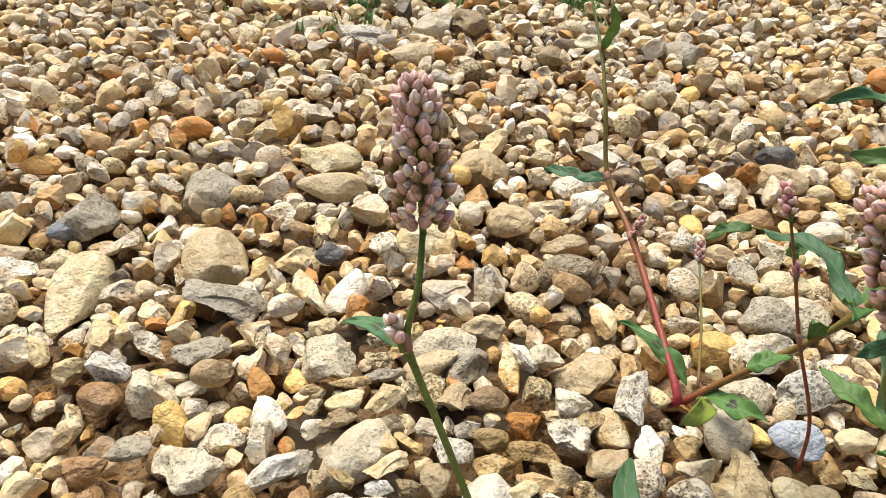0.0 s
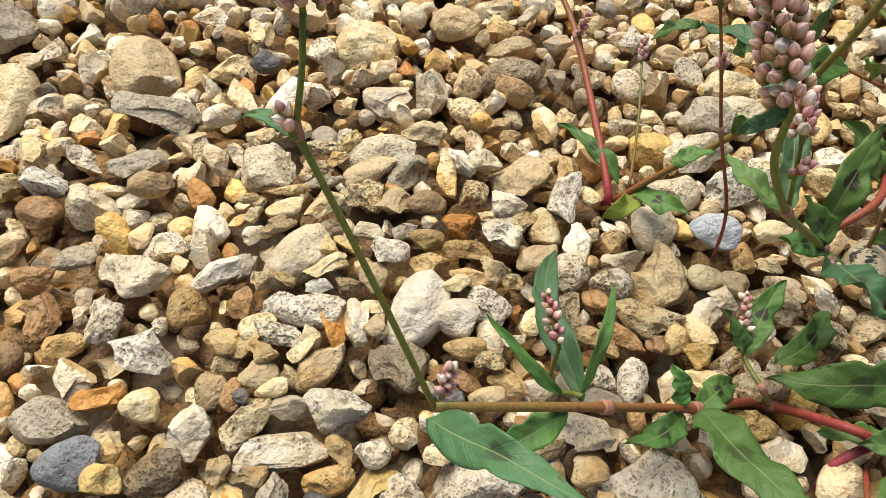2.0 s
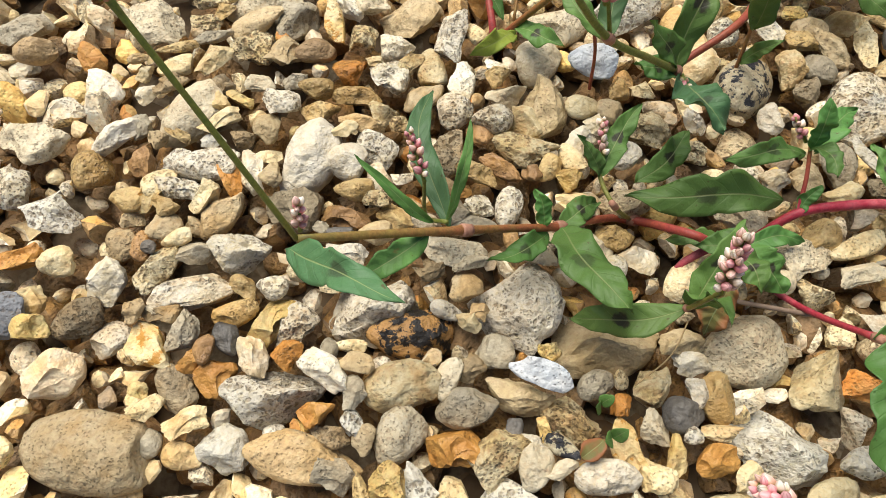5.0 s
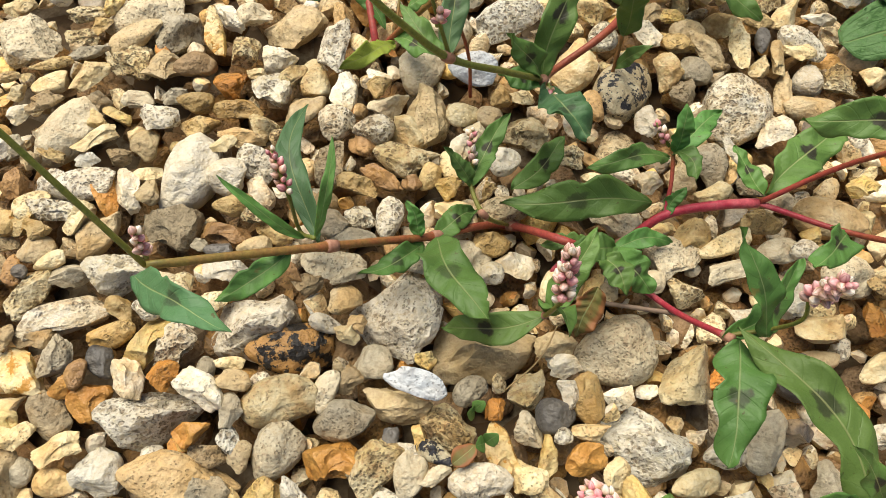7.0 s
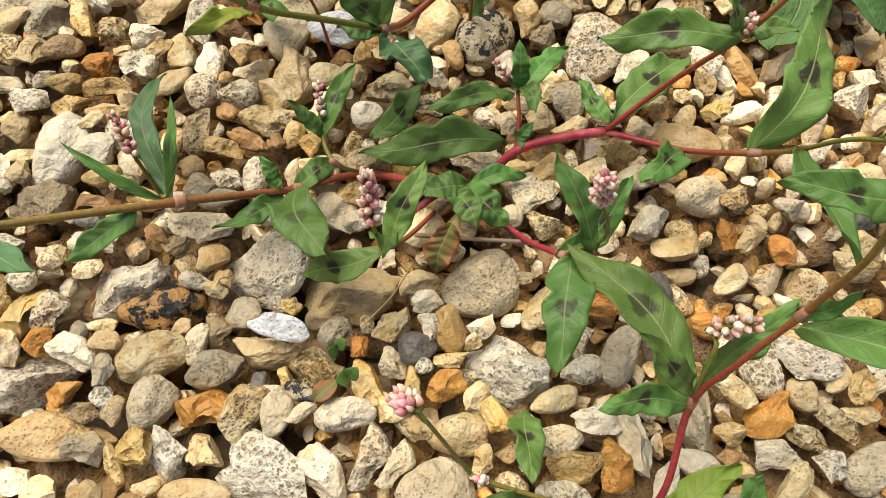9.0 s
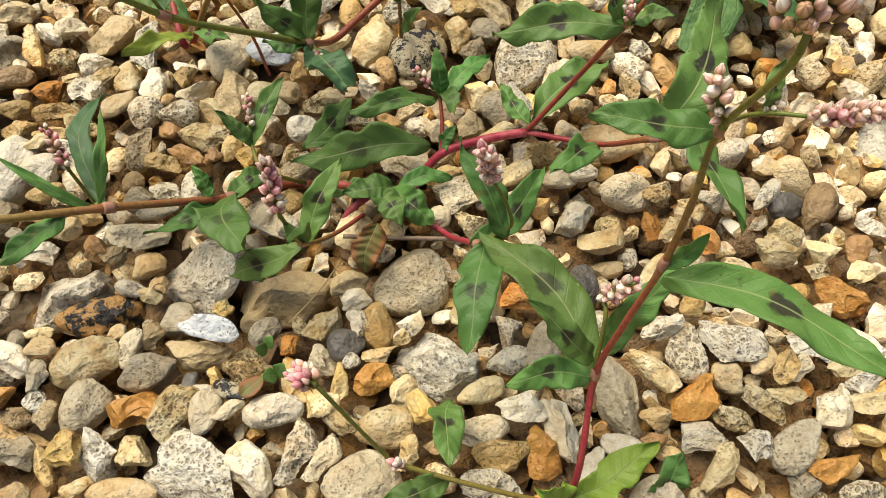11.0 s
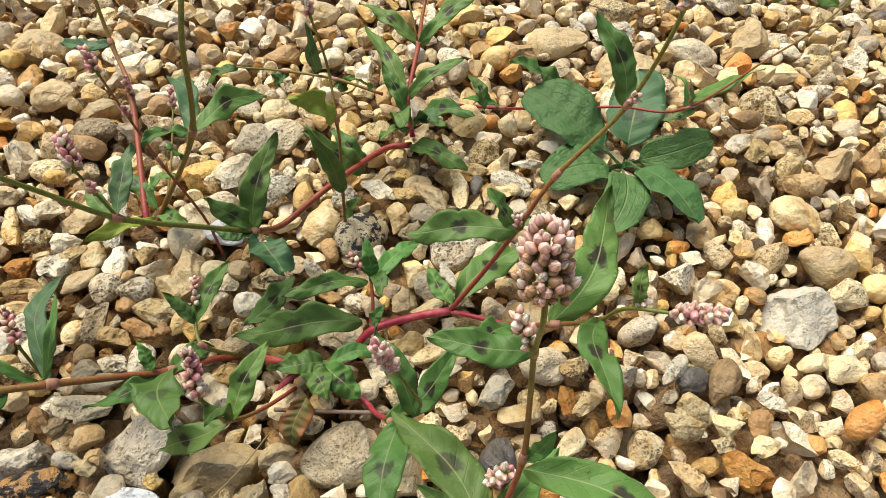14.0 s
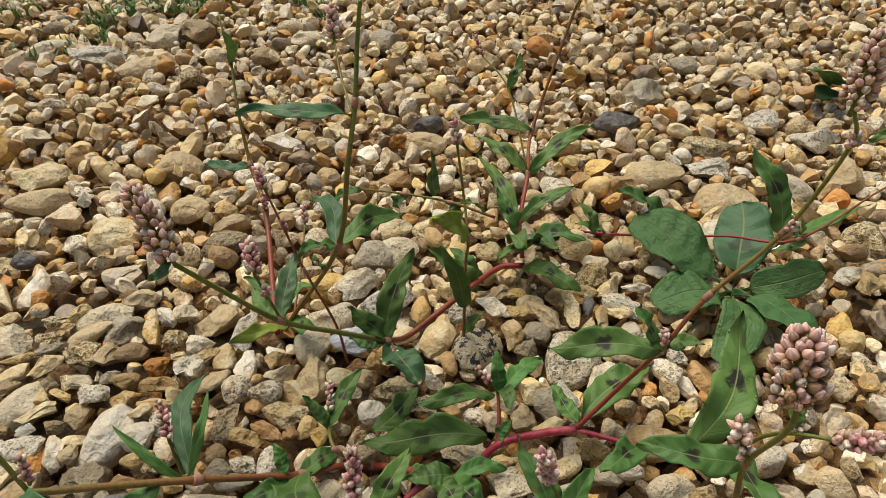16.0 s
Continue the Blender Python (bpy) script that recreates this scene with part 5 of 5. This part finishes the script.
spike(rear, (729, 419, 50), (733, 434, 60), 6, 3.6, 10, "dpw", 47, "thin spike of pink buds")
leaf(rear, (443, 378, 12), (412, 364, 34), 8, 0.1, 0, LEAF_FRESH)
leaf(rear, (428, 362, 24), (418, 385, 40), 8, 0.1, 0, LEAF)

stem(rear, [(359, 395, 20), (328, 412, 24), (292, 425, 26), (257, 430, 30)], 1.2, 0.7, 0.6, 0.15, (1, 2), "thin low side stem")
leaf(rear, (257, 430, 30), (232, 431, 16), 8, 0.08, 0, LEAF)
leaf(rear, (292, 425, 26), (281, 426, 14), 9, 0.08, 0, LEAF)
leaf(rear, (315, 419, 26), (311, 409, 75), 9, 0.06, 0, LEAF_BLUE, facing=(0.3, -1, 0.2))
leaf(rear, (328, 412, 24), (333, 408, 16), 10, 0.08, 0, LEAF)
leaf(rear, (352, 402, 20), (332, 387, 45), 8, 0.08, 0, LEAF_FRESH)

# ---- the redshank farther off ----
far = thing("redshank_plant", (205, 312, 0), "thin redshank weed with tall upright pink stems", "weed", "redshank plants")
stem(far, [(200, 314, -2), (213, 309, 23), (246, 296, 86), (257, 292, 144), (263, 307, 170), (267, 318, 200), (270, 310, 222)], 1.8, 1.0, 0.9, 0.05, (2, 4), "tall red to green stem", curve=0.4)
leaf(far, (262, 305, 165), (204, 303, 171), 9, 0.05, 0, LEAF_BLUE)
leaf(far, (246, 296, 86), (285, 328, 82), 11, 0.08, 0, LEAF)
leaf(far, (246, 296, 86), (228, 358, 80), 11, 0.08, 0, LEAF_BLUE)
leaf(far, (246, 296, 86), (228, 272, 104), 9, 0.08, 0, LEAF)
leaf(far, (236, 300, 66), (232, 288, 84), 7, 0.08, 0, LEAF_FRESH)
stem(far, [(262, 306, 165), (256, 340, 170), (253, 366, 180)], 0.7, 0.6, 0.3, 0.2)
spike(far, (253, 366, 180), (253, 376, 196), 9, 4.0, 20, "ppw", 51, "dusty pink flower spike")
stem(far, [(196, 314, -2), (196, 318, 10), (184, 414, 26), (171, 457, 40), (165, 483, 79), (161, 513, 102), (152, 548, 129)], 2.3, 0.8, 1.0, 0.1, (2, 3, 5), "tall pink to green stem")
leaf(far, (171, 457, 40), (131, 471, 36), 9, 0.05, 0, LEAF_BLUE)
leaf(far, (161, 513, 102), (163, 502, 134), 8, 0.05, 0, LEAF_FRESH, facing=(0.3, -1, 0))
spike(far, (184, 413, 28), (186, 410, 46), 6, 3.6, 9, "dp", 52, "thin spike of deep pink buds")
stem(far, [(244, 276, 6), (240, 281, 36), (226, 291, 72), (217, 299, 100), (210, 306, 121)], 0.9, 0.6, 0.65, 0.5, (2, 3), "thin red stem")
spike(far, (210, 306, 121), (206, 312, 133), 6, 3.6, 9, "dp", 53, "thin spike of deep pink buds")
spike(far, (218, 299, 98), (217, 301, 104), 4, 3.0, 3, "d", 54, "few deep pink buds")
stem(far, [(208, 318, 8), (213, 350, 20), (216, 388, 34)], 0.8, 0.6, 0.5, 0.2)
spike(far, (216, 387, 33), (216, 396, 44), 6, 3.6, 10, "ddpw", 55, "small pink flower spike")
leaf(far, (212, 293, 52), (230, 296, 58), 8, 0.06, 0, LEAF_FRESH)
leaf(far, (202, 318, 8), (171, 354, 14), 9, 0.1, 0, LEAF)
leaf(far, (208, 310, 12), (228, 286, 26), 10, 0.1, 0, LEAF)

# ---- broad-leaved plantain ----
rosette = thing("plantain", (516, 311, -4), "broad-leaved plantain rosette of ribbed green leaves", "weed", "plantains")
for tip, width, arch, mat in (((464, 380, 24), 30, 0.08, LEAF_PLANTAIN), ((546, 378, 32), 25, 0.06, LEAF_BLUE), ((576, 305, 24), 15, 0.10, LEAF_PLANTAIN), ((455, 304, 8), 24, 0.14, LEAF_PLANTAIN),
                              ((540, 245, 12), 23, 0.16, LEAF_PLANTAIN), ((478, 246, 10), 20, 0.14, LEAF_PLANTAIN)):
    leaf(rosette, (516, 311, 2), tip, width, arch, 0, mat, 0.07, 0.09, "broad")
other = thing("plantain", (760, 600, -4), "small broad-leaved plantain among distant gravel", "weed", "plantains")
leaf(other, (760, 600, 0), (712, 568, 40), 24, 0.10, 0, LEAF_PLANTAIN, 0.07, 0.08, "broad")
leaf(other, (760, 600, 0), (720, 560, 16), 18, 0.10, 0, LEAF_PLANTAIN, 0.07, 0.08, "broad")

# ---- seedling, twig and straw on the stones ----
for cx, cy, size in ((234, 105, 6), (231, 118, 5)):
    seedling = thing("seedling", (cx, cy, 4), "tiny two-leaved green seedling between stones", "seedling", "seedlings")
    leaf(seedling, (cx, cy, 6), (cx - size * 0.8, cy - 2, 13), size * 0.75, 0.05, 0, LEAF_FRESH, 0.02, 0.02, "oval")
    leaf(seedling, (cx, cy, 6), (cx + size * 0.8, cy + 2, 13), size * 0.75, 0.05, 0, LEAF_FRESH, 0.02, 0.02, "oval")
fallen = thing("fallen_leaf", (224, 101, 8), "small fallen olive leaf with a red edge on stones", "leaf")
leaf(fallen, (219, 97, 12), (229, 104, 11), 5.5, 0.06, 0, LEAF_RED, 0.05, 0.05, "oval")
tv, tf = tube(smooth_line([(272, 165, 12), (297, 159, 13), (328, 152, 14)]), [0.0011] * 13, 7)
tagged(finish("twig", tv, tf, TWIG), "thin dry grey-brown twig lying on stones", "twig")
sv, sf = tube(smooth_line([(243, 124, 16), (258, 135, 20), (269, 150, 16)]), [0.00035] * 13, 5)
tagged(finish("straw", sv, sf, STRAW), "thin dry straw bent across the stones", "straw")

# ---- grass at the gravel's far edge ----
blades, bf = [], []
rng = random.Random(9)
for _ in range(2600):
    x = rng.uniform(-0.46, 0.22)
    y = 0.90 + 0.06 * math.sin(x * 14.0) + rng.gauss(0, 0.028) + 0.10 * rng.random() ** 3
    if noise.noise(Vector((x * 11, y * 11, 3.0))) < -0.02:
        continue
    h, w = rng.uniform(0.006, 0.020), rng.uniform(0.0008, 0.0030)
    a, lean = rng.uniform(0, 6.28), rng.uniform(0.2, 1.0)
    dx, dy = math.cos(a), math.sin(a)
    n = len(blades)
    for u in (0.0, 0.5, 1.0):
        for sgn in (-1, 1):
            ww = w * (1 - 0.85 * u) * sgn
            blades.append((x + dx * lean * h * u * u - dy * ww, y + dy * lean * h * u * u + dx * ww, -0.004 + h * (u - 0.3 * lean * u * u)))
    bf += [(n, n + 1, n + 3, n + 2), (n + 2, n + 3, n + 5, n + 4)]
tagged(finish("grass", blades, bf, GRASS, smooth=False), "sparse short grass growing through the gravel edge", "grass", kind="stuff")
